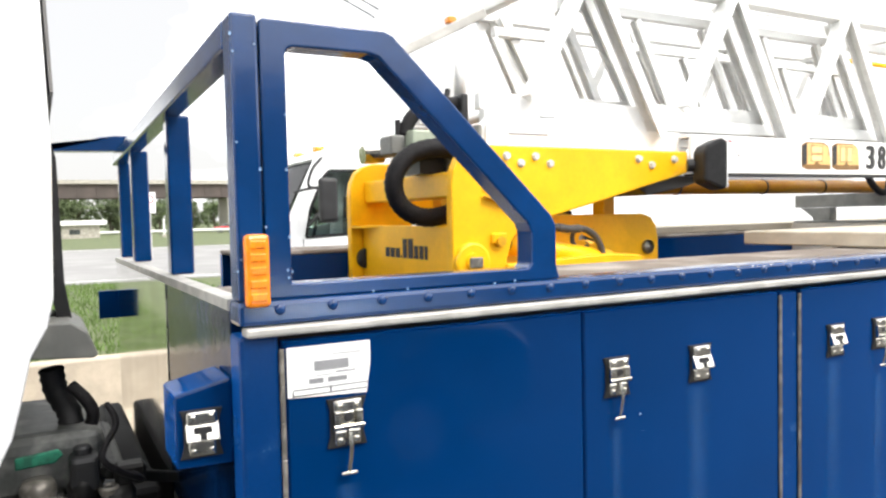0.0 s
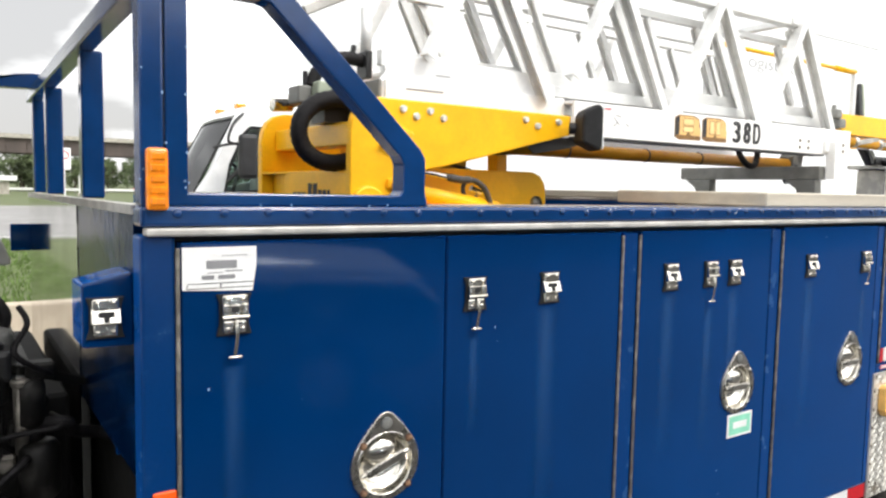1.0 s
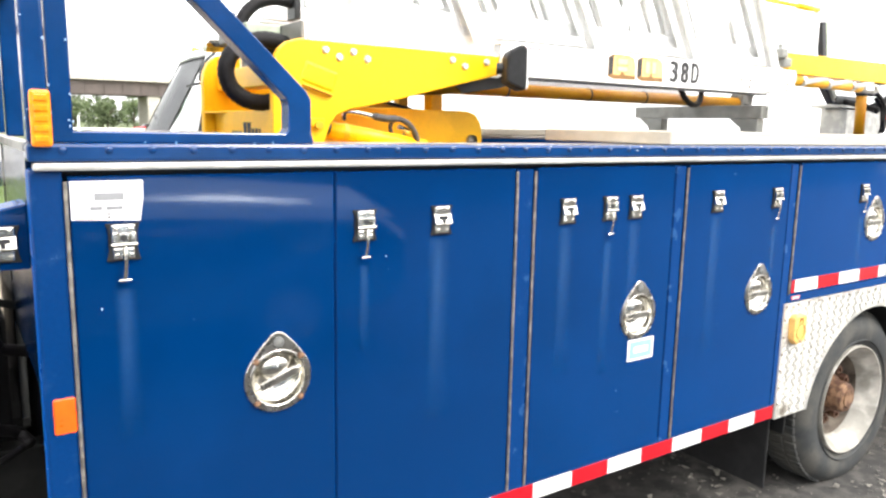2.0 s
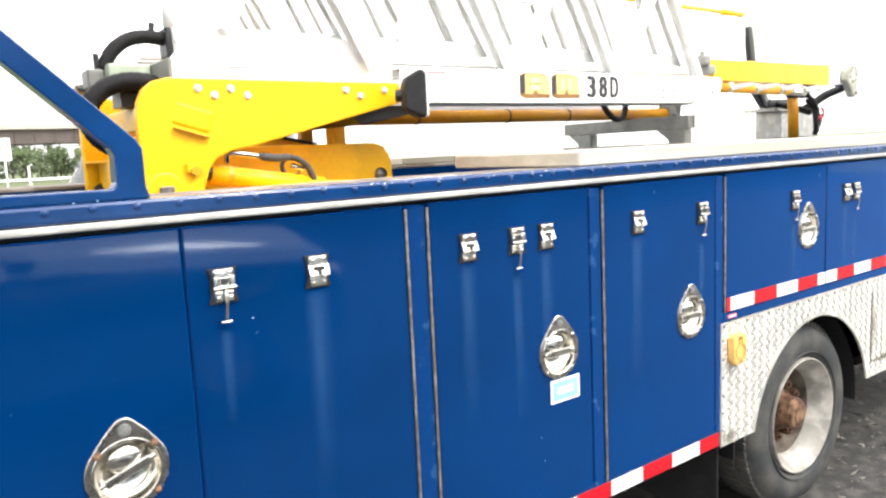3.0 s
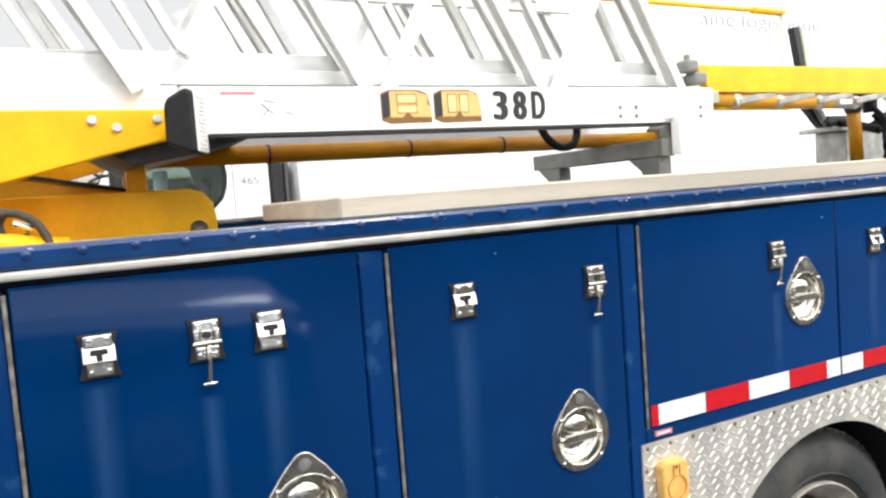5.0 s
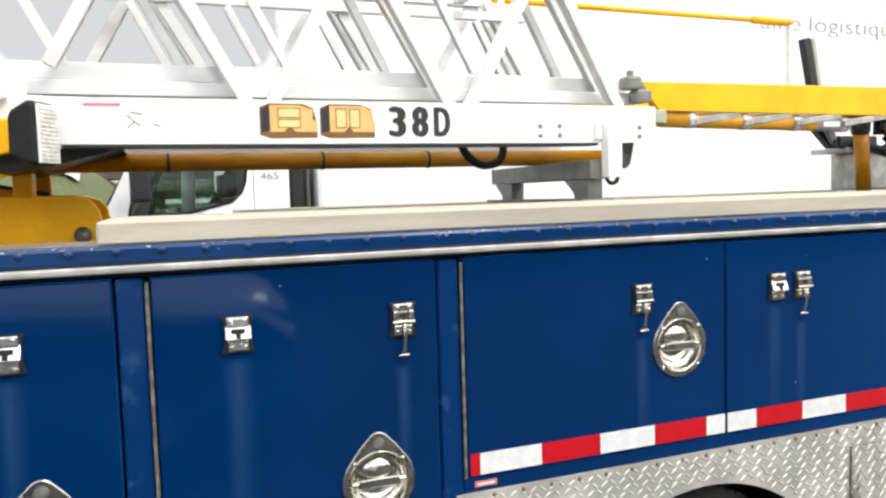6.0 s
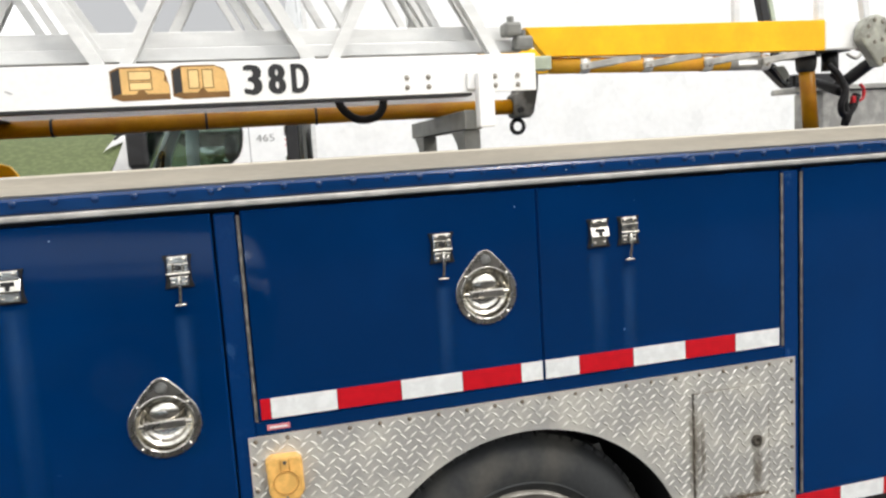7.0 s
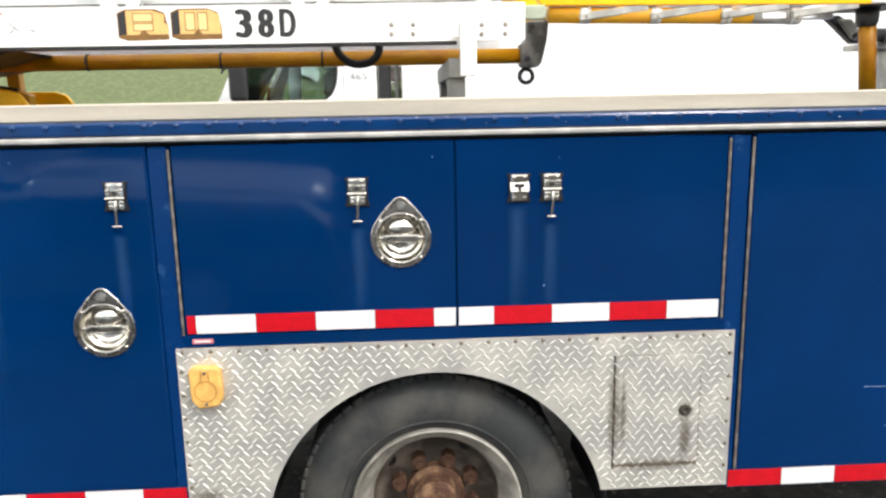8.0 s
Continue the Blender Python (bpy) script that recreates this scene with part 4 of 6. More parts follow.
# wheels
def wheel(x, y, z, parent, label):
    w = part("wheel", lathe([(0.383, 0.052), (0.374, 0.034), (0.352, 0.012), (0.318, 0.000), (0.272, 0.004), (0.244, 0.016), (0.236, 0.030), (0.236, 0.200), (0.300, 0.225), (0.360, 0.215), (0.383, 0.190)], (0, 0, 0), 72, closed=True),
             TYRE, parent, label, (x, y, z), smooth=True)
    bm = bmesh.new()
    for k in range(64):
        q = 2 * math.pi * k / 64
        for dy0, dy1, dq in ((0.038, 0.085, 0.0), (0.095, 0.185, 0.04)):
            b2 = box(-0.0145, 0.0145, dy0, dy1, 0.374, 0.388, 0.003)
            bmesh.ops.rotate(b2, cent=(0, 0, 0), matrix=Matrix.Rotation(q + dq, 3, "Y"), verts=b2.verts)
            join(bm, b2)
    tagged(part("tyre_tread", bm, TYRE, w, at=(x, y, z)), kind="stuff")
    for r in (0.266,):
        part("sidewall_ridge", lathe([(r - 0.0025, 0.006), (r, -0.0020), (r + 0.0025, 0.006)], (x, y, z), 72), TYRE, w, smooth=True)
    rim = part("rim", lathe([(0.241, 0.020), (0.240, 0.006), (0.2375, 0.001), (0.234, 0.002), (0.232, 0.009)], (x, y, z), 64), RIM, w, "dusty beige rim lip", smooth=True)
    part("rim_barrel", lathe([(0.232, 0.009), (0.226, 0.020), (0.217, 0.034), (0.206, 0.042), (0.194, 0.060), (0.182, 0.085)], (x, y, z), 64), RIM, rim, "dusty cream rim barrel", smooth=True)
    part("rim_dish", lathe([(0.182, 0.085), (0.178, 0.105), (0.170, 0.130), (0.150, 0.142), (0.118, 0.138), (0.100, 0.128), (0.070, 0.124), (0.0005, 0.124)], (x, y, z), 60), RIM_DISH, rim, "deep brown dusty wheel dish", smooth=True)
    part("hub", lathe([(0.088, 0.130), (0.085, 0.100), (0.070, 0.092), (0.066, 0.040), (0.058, 0.026), (0.040, 0.022), (0.038, 0.016), (0.0005, 0.014)], (x, y, z), 28), RUST, rim, "rusty wheel hub", smooth=False)
    nut_me = ready(rod((0, 0.130, 0), (0, 0.090, 0), 0.023, 6), "wheel_nut", RUST)
    stud = ready(rod((0, 0.100, 0), (0, 0.080, 0), 0.009, 8), "wheel_stud", RUST)
    for k in range(8):
        q = math.pi * 2 * k / 8 + 0.45
        part("wheel_nut", nut_me, None, rim, at=(x + 0.112 * math.cos(q), y, z + 0.112 * math.sin(q)))
        part("wheel_stud", stud, None, rim, at=(x + 0.112 * math.cos(q), y, z + 0.112 * math.sin(q)))
    hole = ready(rod((0, 0.142, 0), (0, 0.1385, 0), 0.020, 16), "hand_hole", SHADOW_GAP)
    for k in range(4):
        q = math.pi * 2 * k / 4 + 0.97
        part("hand_hole", hole, None, rim, at=(x + 0.162 * math.cos(q), y - 0.001, z + 0.162 * math.sin(q)))
    return w


wheel(CX, 0.040, 0.309, truck, "worn black truck tyre on a silver rim")
w2 = lathe([(0.385, 0.03), (0.36, 0.0), (0.24, 0.0), (0.228, 0.03), (0.228, 0.2), (0.36, 0.225), (0.385, 0.2)], (0, 0, 0), 48, closed=True)
inner = part("wheel", w2, TYRE, truck, "", (CX, 0.29, 0.309), smooth=True)
part("wheel", inner.data, None, truck, "", (CX, 1.26, 0.309))
part("wheel", inner.data, None, truck, "", (CX, 1.51, 0.309))
part("axle", rod((CX, 0.15, 0.309), (CX, 1.7, 0.309), 0.07, 16), CHASSIS, truck)
bm, rim_a, rim_b = bmesh.new(), [], []
for k in range(33):
    q = radians(-2 + 184 * k / 32)
    for rim_row, y in ((rim_a, 0.06), (rim_b, 0.50)):
        rim_row.append([bm.verts.new((CX + r * math.cos(q), y, CZ + r * math.sin(q))) for r in (0.480, 0.488)])
for k in range(32):
    for r in (0, 1):
        bm.faces.new((rim_a[k][r], rim_a[k + 1][r], rim_b[k + 1][r], rim_b[k][r]))
    for row_of in (rim_a, rim_b):
        bm.faces.new((row_of[k][0], row_of[k + 1][0], row_of[k + 1][1], row_of[k][1]))
part("wheel_well", bm, SHADOW_GAP, truck)
part("mud_flap", box(2.452, 2.462, 0.05, 0.50, 0.06, 0.40, 0.002), RUBBER, truck, "black rubber mud flap")

# ---- the aerial boom ----
TILT = 0.0


def lift(x):
    """Rise of the boom along its length: it lies level."""
    return TILT * (x - 1.6)


def sloped(x0, x1, y0, y1, z0, z1, bevel=0.0, into=None):
    """A straight member that follows the boom's slope; z given at x = 1.6."""
    return prism([(x0, z0 + lift(x0)), (x1, z0 + lift(x1)), (x1, z1 + lift(x1)), (x0, z1 + lift(x0))], y0, y1, bevel, into)


boom = thing("aerial_boom", (2.2, 0.98, 1.40), "white and bare aluminium lattice ladder boom stowed on the truck", "boom")
side_plate = part("side_plate", sloped(1.56, 3.405, 0.653, 0.665, 1.630, 1.750, 0.002), WHITE, boom, "white boom side plate with decals")
part("side_plate", sloped(0.835, 1.559, 0.7015, 0.712, 1.650, 1.760, 0.002), WHITE, boom, "white boom side plate")
part("side_flange", sloped(1.56, 3.405, 0.6655, 0.715, 1.742, 1.750), WHITE, boom)
part("bottom_flange", sloped(1.60, 3.18, 0.655, 0.720, 1.622, 1.6295), BLACK, boom, "dark underside edge")
part("far_side_plate", sloped(0.820, 3.405, 1.290, 1.302, 1.630, 1.750, 0.002), WHITE, boom, "white boom side plate")


def lattice(y, out, x_first, count, z_rail, z_foot, z_high, pitch, wide, deep, gap):
    """One side of the base section: rails and paired diagonals."""
    x_stop = x_first + pitch * (count - 1) - pitch / 2 + 0.03
    part("base_rail", sloped(x_first - 0.02, x_first + pitch * (count - 1) + 0.10, y + out * 0.050, y + out * 0.080, z_rail, z_rail + 0.040, 0.003), ALU, boom, "aluminium lattice rail")
    part("base_top_rail", sloped(x_first + 0.24, x_stop, y - 0.004, y + out * 0.045, z_high - 0.020, z_high + 0.026, 0.003), ALU, boom, "aluminium lattice rail")
    for k in range(count):
        xb = x_first + pitch * k
        for s in (-1, 1):
            if (s > 0 and k == count - 1) or (s < 0 and k == 0):
                continue
            run = pitch / 2 - gap
            shift = deep if s < 0 else 0.0
            a = Vector((xb + s * 0.034 + shift, y, z_foot))
            b = Vector((xb + s * run + shift, y, z_high))
            if k == 0 or (k == 1 and s > 0):
                a = a.lerp(b, 0.2)
            under = Vector((b.z - a.z, 0, -(b.x - a.x))) * s
            part("diagonal", channel(a, b, wide, deep, under, 0.005), ALU, boom)
            if s < 0:
                inset = Vector((0, out * 0.075, 0))
                part("inner_diagonal", channel(a + inset + Vector((-0.02, 0, 0.06)), b + inset, wide * 0.8, deep, under, 0.005), ALU, boom)


lattice(0.692, 1, 0.874, 5, 1.768, 1.750, 2.215, 0.605, 0.046, 0.034, 0.012)
lattice(1.262, -1, 0.874, 5, 1.768, 1.750, 2.215, 0.605, 0.046, 0.034, 0.012)
for y0, y1 in ((0.775, 0.805), (1.150, 1.180)):
    part("fly_rail", sloped(0.86, 3.37, y0, y1, 1.812, 1.860, 0.003), ALU, boom, "aluminium fly section rail")
for y, out in ((0.792, 1), (1.163, -1)):
    part("fly_top_rail", sloped(1.16, 3.18, y - 0.012, y + 0.016, 2.128, 2.158, 0.003), ALU, boom, "aluminium fly section rail")
    for k in range(7):
        xb = 1.02 + 0.302 * k
        part("fly_diagonal", channel((xb + 0.290, y, 1.858), (xb + 0.150, y, 2.130), 0.030, 0.024, (-0.27, 0, -0.14), 0.004), ALU, boom)
root = [(0.822, 1.68), (0.822, 1.760), (0.90, 1.836), (1.40, 1.836), (1.52, 1.800), (1.52, 1.68)]
part("root_plate", prism(root, 0.7125, 0.724, 0.002), WHITE, boom, "white root plate")
part("root_plate", prism(root, 1.243, 1.255, 0.002), WHITE, boom, "white root plate")
part("root_end", box(0.810, 0.821, 0.70, 1.255, 1.62, 1.757, 0.002), GREY_STEEL, boom)
part("slot_mark", box(0.906, 1.041, 0.7005, 0.7014, 1.733, 1.738), GREY_INK, boom)
part("slot_mark", box(1.02, 1.075, 0.7113, 0.7124, 1.786, 1.789), GREY_INK, boom)
for k in range(8):
    x = 1.05 + 0.30 * k
    part("rung", rod((x, 0.80, 1.835), (x, 1.155, 1.835), 0.016, 12), ALU, boom, "round aluminium rung", smooth=True)
for x in (1.13, 2.93):
    part("top_tie", bar((x, 0.68, 2.215), (x, 1.27, 2.215), 0.04, 0.03, (0, 0, 1), 0.003), ALU, boom)
part("rear_post", rod((0.90, 0.95, 1.86), (0.90, 0.95, 2.02), 0.018, 12), ALU, boom, "pale upright stub", smooth=True)
part("top_stay", bar((0.70, 1.0, 1.99), (1.02, 1.0, 2.15), 0.035, 0.03, (0, 0, 1), 0.003), STRIP, boom)
part("tip_marker", box(0.885, 0.915, 0.985, 1.015, 2.105, 2.125, 0.003), AMBER, boom)

# decals on the side plate
def slab(x0, x1, z0, z1, mat, depth=0.0012, name="decal_block"):
    return part(name, prism([(x0, z0 + lift(x0)), (x1, z0 + lift(x1)), (x1, z1 + lift(x1)), (x0, z1 + lift(x0))], 0.653 - depth, 0.6529), mat, side_plate)


def panel(points, x0, mat, depth, name="decal_block", words=""):
    return part(name, prism([(x0 + a, 1.6450 + b) for a, b in points], 0.653 - depth, 0.6529), mat, side_plate, words)


EMBLEMS = (  # the front face with its notch, and the pale raised blocks on it
    (2.095, [(0.028, 0.018), (0.066, 0.018), (0.082, 0.036), (0.098, 0.018), (0.160, 0.018), (0.158, 0.048), (0.146, 0.056), (0.150, 0.082), (0.112, 0.094), (0.028, 0.094)], ((0.052, 0.110, 0.060, 0.082), (0.052, 0.110, 0.032, 0.051))),
    (2.263, [(0.028, 0.018), (0.070, 0.018), (0.084, 0.034), (0.098, 0.018), (0.158, 0.018), (0.154, 0.078), (0.126, 0.094), (0.028, 0.094)], ((0.048, 0.074, 0.032, 0.082), (0.088, 0.114, 0.032, 0.082))))
for x0, face, bars in EMBLEMS:
    panel([(0.0, 0.010), (0.028, 0.0), (0.160, 0.002), (0.160, 0.040), (0.150, 0.085), (0.120, 0.097), (0.026, 0.097), (0.0, 0.086)], x0, GOLD_EDGE, 0.0010, "decal", "gold block emblem with dark edges")
    panel([(0.004, 0.016), (0.027, 0.022), (0.027, 0.092), (0.004, 0.082)], x0, INK, 0.0022)
    panel([(a, b * 0.97 + 0.001) for a, b in face], x0, GOLD, 0.0020)
    for a, b, c, d in bars:
        panel([(a - 0.003, c - 0.003), (b + 0.003, c - 0.003), (b + 0.003, d + 0.003), (a - 0.003, d + 0.003)], x0, GOLD_EDGE, 0.0024)
        panel([(a, c), (b, c), (b, d), (a, d)], x0, GOLD_PALE, 0.0030)
for sign_text, x0, wide in (("3", 2.466, 0.054), ("8", 2.538, 0.052), ("D", 2.607, 0.053)):
    lettering(sign_text, 0.122, INK, side_plate, (x0, 0.6520, 1.6525), (90, 0, 0), "model_lettering", wide, 0.0, 0.0078)
slab(1.655, 1.742, 1.7290, 1.7365, FADED_RED, name="red_label")
for a, b in (((1.757, 1.7020), (1.775, 1.6850)), ((1.775, 1.6850), (1.757, 1.6680)), ((1.775, 1.6850), (1.790, 1.6740)), ((1.765, 1.7100), (1.795, 1.7040)), ((1.82, 1.6800), (1.838, 1.6730))):
    part("scuff", bar((a[0], 0.6522, a[1] + 0.004), (b[0], 0.6522, b[1] + 0.004), 0.003, 0.0012), GREY_INK, side_plate)
BOLT = ready(dome(0.0085, 0.007, 6), "plate_bolt", HINGE)
for x, z in ((2.967, 1.684), (3.037, 1.684), (2.967, 1.654), (3.037, 1.654), (3.262, 1.680), (3.340, 1.680), (3.262, 1.650), (3.340, 1.650)):
    part("plate_bolt", BOLT, None, side_plate, at=(x, 0.653, z))
bracket = part("tip_bracket", box(3.188, 3.240, 0.605, 0.651, 1.516, 1.690, 0.003), WHITE, boom, "white steel tip bracket")
part("bracket_ear", box(3.163, 3.187, 0.635, 0.652, 1.640, 1.692, 0.002), WHITE, bracket)
part("tip_pad", sloped(3.406, 3.480, 0.69, 0.75, 1.700, 1.745, 0.004), PALE_GREEN, boom, "pale wear pad at the boom tip")
for x, z in ((3.345, 1.812), (3.385, 1.768)):
    part("guide_roller", box(x - 0.03, x + 0.03, 0.68, 0.74, z, z + 0.045, 0.010, 2), GREY_STEEL, boom, "grey guide roller block")
    part("roller_nut", rod((x, 0.71, z + 0.045), (x, 0.71, z + 0.065), 0.012, 6), GREY_STEEL, boom)
head = part("hook_block", prism([(3.462, 1.722), (3.543, 1.722), (3.538, 1.660), (3.518, 1.572), (3.503, 1.556), (3.450, 1.556), (3.440, 1.566), (3.438, 1.640), (3.455, 1.650)], 0.96, 1.04, 0.006), CAST_GREY, boom, "dark cast hook block with an eye")
for x, z in ((3.462, 1.585), (3.478, 1.700)):
    part("block_pin", rod((x, 0.962, z), (x, 0.948, z), 0.011, 12), BLACK, head)
bm = bmesh.new()
loop = [(3.467 + 0.025 * math.cos(q), 1.01, 1.526 + 0.025 * math.sin(q)) for q in [2 * math.pi * k / 14 for k in range(15)]]
part("hook_eye", tube(loop, 0.008, 8, steps=2), BLACK, head, smooth=True)

# lift cylinder under the boom
cyl = part("boom_cylinder", rod((1.42, 1.0, 1.600), (3.445, 1.0, 1.600), 0.028, 20), AMBER_TUBE, boom, "ochre painted hydraulic cylinder", smooth=True)
for x in (1.850, 2.331, 2.701):
    part("cylinder_band", rod((x, 1.0, 1.600), (x + 0.008, 1.0, 1.600), 0.0305, 20), BLACK, cyl)
part("hose_loop", tube([(2.765, 0.83, 1.640), (2.785, 0.82, 1.600), (2.83, 0.815, 1.570), (2.885, 0.82, 1.575), (2.915, 0.83, 1.605), (2.920, 0.83, 1.640)], 0.014, 10), HOSE, boom, "short black hydraulic hose", smooth=True)
part("boom_wedge", prism([(1.34, 1.625), (1.74, 1.625), (1.60, 1.588), (1.44, 1.562)], 0.72, 1.20, 0.003), BLACK, boom, "black underside plate")

# flood lamp at the plate end
flood = thing("flood_lamp", (1.59, 0.60, 1.55), "black wedge-shaped work lamp with a ribbed lens", "lamp")
bm = prism([(1.515, 1.598), (1.575, 1.570), (1.588, 1.580), (1.588, 1.714), (1.572, 1.729), (1.528, 1.706), (1.517, 1.690)], 0.545, 0.640, 0.010)
part("housing", bm, RUBBER, flood)
lens = part("lens", box(1.586, 1.592, 0.552, 0.634, 1.578, 1.718, 0.002), REFL_WHITE, flood, "ribbed clear lens")
for k in range(13):
    part("lens_rib", box(1.590, 1.5945, 0.558, 0.627, 1.584 + 0.0100 * k, 1.5905 + 0.0100 * k, 0.001), ZINC, lens)
part("knuckle", rod((1.500, 0.640, 1.650), (1.540, 0.630, 1.650), 0.020, 12), BLACK, flood)

# the lamp is swung outwards on its knuckle
swing = Matrix.Translation((1.56, 0.60, 0)) @ Matrix.Rotation(radians(-25), 4, "Z") @ Matrix.Translation((-1.56, -0.60, 0))
swing = Matrix.Translation((0, -0.025, 0)) @ swing
for ob in list(flood.children) + list(lens.children):
    base = Matrix.Translation(where(ob))
    ob.data.transform(base.inverted() @ swing @ base)

# ---- turret ----
turret = thing("boom_turret", (1.0, 0.98, 1.0), "bright yellow welded steel boom turret with pins and hoses", "boom base")
near_pts = [(0.703, 1.1), (0.703, 1.5928), (0.709, 1.6316), (0.725, 1.6652), (0.753, 1.6883), (0.793, 1.6999), (1.2211, 1.6988), (1.5621, 1.6967), (1.559, 1.6295), (1.37, 1.5854), (1.1718, 1.5371), (1.0362, 1.5056), (0.9592, 1.4909), (0.9161, 1.472), (0.891, 1.4405), (0.873, 1.3901), (0.869, 1.1)]
near = part("near_cheek", prism(near_pts, 0.668, 0.700, 0.005), YELLOW, turret, "yellow cheek plate")
far = part("far_cheek", prism(near_pts, 1.380, 1.418, 0.005), YELLOW, turret, "yellow cheek plate")
for x, z in ((0.876, 1.671), (0.923, 1.652), (0.972, 1.671), (1.022, 1.652), (1.353, 1.671), (1.406, 1.653), (1.500, 1.672)):
    part("cheek_bolt", rod((x, 0.668, z), (x, 0.658, z), 0.0095, 6), ZINC, near)
    part("bolt_washer", rod((x, 0.669, z), (x, 0.665, z), 0.0115, 14), ZINC, near)
part("raised_pad", box(-0.058, 0.058, -0.006, 0.03, -0.034, 0.034, 0.012, 3), YELLOW, near, "", (0.855, 0.668, 1.5896), (0, 17, 0))
part("pad_lip", box(-0.052, 0.052, -0.012, 0.004, -0.003, 0.003, 0.002), YELLOW_DIRTY, near, "", (0.845, 0.662, 1.5466), (0, 17, 0))
part("pivot_boss", lathe([(0.052, 0.668), (0.052, 0.654), (0.046, 0.650), (0.025, 0.650), (0.025, 0.640), (0.0005, 0.640)], (0.757, 0, 1.388), 28), YELLOW, near)
part("pivot_pin", box(0.737, 0.777, 0.634, 0.642, 1.374, 1.402, 0.003), HINGE, near)
part("tie_lug", box(0.821, 0.867, 0.656, 0.669, 1.434, 1.463, 0.004), YELLOW, near)
part("tie_nut", rod((0.845, 0.669, 1.440), (0.845, 0.648, 1.440), 0.014, 6), YELLOW_DIRTY, near)
cross = part("cross_plate", box(0.745, 0.765, 0.701, 1.379, 1.10, 1.485, 0.003), YELLOW, turret, "yellow cross plate with dark printed bars")
y = 1.185
for w, h in ((0.030, 0.030), (0.030, 0.030), (0.030, 0.030), (0.006, 0.008), (0.030, 0.060), (0.034, 0.060), (0.026, 0.040), (0.026, 0.040), (0.018, 0.040)):
    part("print_bar", box(0.7438, 0.7449, y - w, y, 1.385, 1.385 + h), INK, cross)
    y -= w + 0.008
part("cross_beam", box(0.755, 0.835, 0.701, 1.379, 1.562, 1.635, 0.006, 2), YELLOW, turret)
part("side_shelf", prism([(0.700, 1.379), (0.82, 1.379), (0.82, 1.20), (0.76, 1.19)], 1.476, 1.484, 0.001, None, "z"), YELLOW, turret)
part("pin_end", lathe([(0.036, 1.378), (0.036, 1.352), (0.030, 1.348), (0.0005, 1.348)], (0.755, 0, 1.372), 20), RUBBER, turret, "black pin end")
base_pts = [(0.87, 1.00), (0.87, 1.450), (0.98, 1.508), (1.595, 1.505), (1.635, 1.492), (1.658, 1.462), (1.666, 1.420), (1.666, 1.00)]
for y in (0.905, 1.28):
    part("base_cheek", prism(base_pts, y, y + 0.022, 0.004), YELLOW, turret, "yellow base plate")
    part("base_pin", lathe([(0.022, y - 0.014), (0.024, y - 0.010), (0.024, y), (0.0005, y - 0.014)], (1.613, 0, 1.390), 18), HINGE, turret)
part("base_sill", prism([(0.865, 1.00), (0.865, 1.378), (1.22, 1.390), (1.34, 1.384), (1.36, 1.372), (1.36, 1.00)], 0.655, 0.90, 0.004), YELLOW, turret)
part("base_ring", box(0.88, 1.62, 0.93, 1.27, 1.00, 1.12, 0.01), YELLOW_DIRTY, turret)
part("rest_post", box(1.438, 1.490, 0.927, 0.985, 1.495, 1.575, 0.004), YELLOW, turret)
part("rest_post", box(1.452, 1.500, 1.20, 1.245, 1.42, 1.585, 0.004), YELLOW_DIRTY, turret)
link = part("link_arm", prism([(0.95, 1.620), (1.15, 1.578), (1.28, 1.550), (1.50, 1.508), (1.54, 1.49), (1.54, 1.40), (0.95, 1.40)], 1.18, 1.24, 0.003), YELLOW_DIRTY, turret, "dull yellow sloping link arm")
part("link_edge", bar((0.96, 1.178, 1.623), (1.50, 1.178, 1.512), 0.012, 0.010, (0, 1, 0), 0.001), BLACK, link, "black rubber edge strip")
lc = part("lift_cylinder", rod((0.908, 0.72, 1.428), (1.275, 0.72, 1.370), 0.028, 22), YELLOW, turret, "yellow lift cylinder", smooth=True)
part("gland_band", rod((0.955, 0.72, 1.4206), (0.972, 0.72, 1.4179), 0.030, 22), YELLOW_DIRTY, lc)
part("cylinder_eye", rod((0.872, 0.72, 1.436), (0.910, 0.72, 1.432), 0.024, 16), BLACK, lc)
part("hose_fitting", tube([(0.958, 0.71, 1.458), (0.960, 0.70, 1.482), (0.985, 0.69, 1.484), (1.055, 0.69, 1.472)], 0.009, 10), STEEL, turret, "plated hose fitting", smooth=True)
part("hydraulic_hose", tube([(1.050, 0.69, 1.474), (1.10, 0.69, 1.466), (1.150, 0.70, 1.466), (1.180, 0.70, 1.460), (1.212, 0.70, 1.438), (1.232, 0.70, 1.402), (1.236, 0.70, 1.380)], 0.0100, 10), GREY_HOSE, turret, "dusty grey hydraulic hose", smooth=True)
part("hose_sleeve", tube([(1.062, 0.69, 1.472), (1.105, 0.69, 1.4655), (1.148, 0.70, 1.466)], 0.0125, 12), GREY_HOSE, turret, smooth=True)
part("hydraulic_hose", tube([(1.150, 0.72, 1.462), (1.138, 0.72, 1.440), (1.146, 0.72, 1.415), (1.172, 0.72, 1.404), (1.196, 0.72, 1.412)], 0.0070, 10), GREY_HOSE, turret, "thin grey hydraulic hose", smooth=True)
part("hose_fitting", rod((1.165, 0.712, 1.440), (1.205, 0.712, 1.425), 0.0095, 8), STEEL, turret)
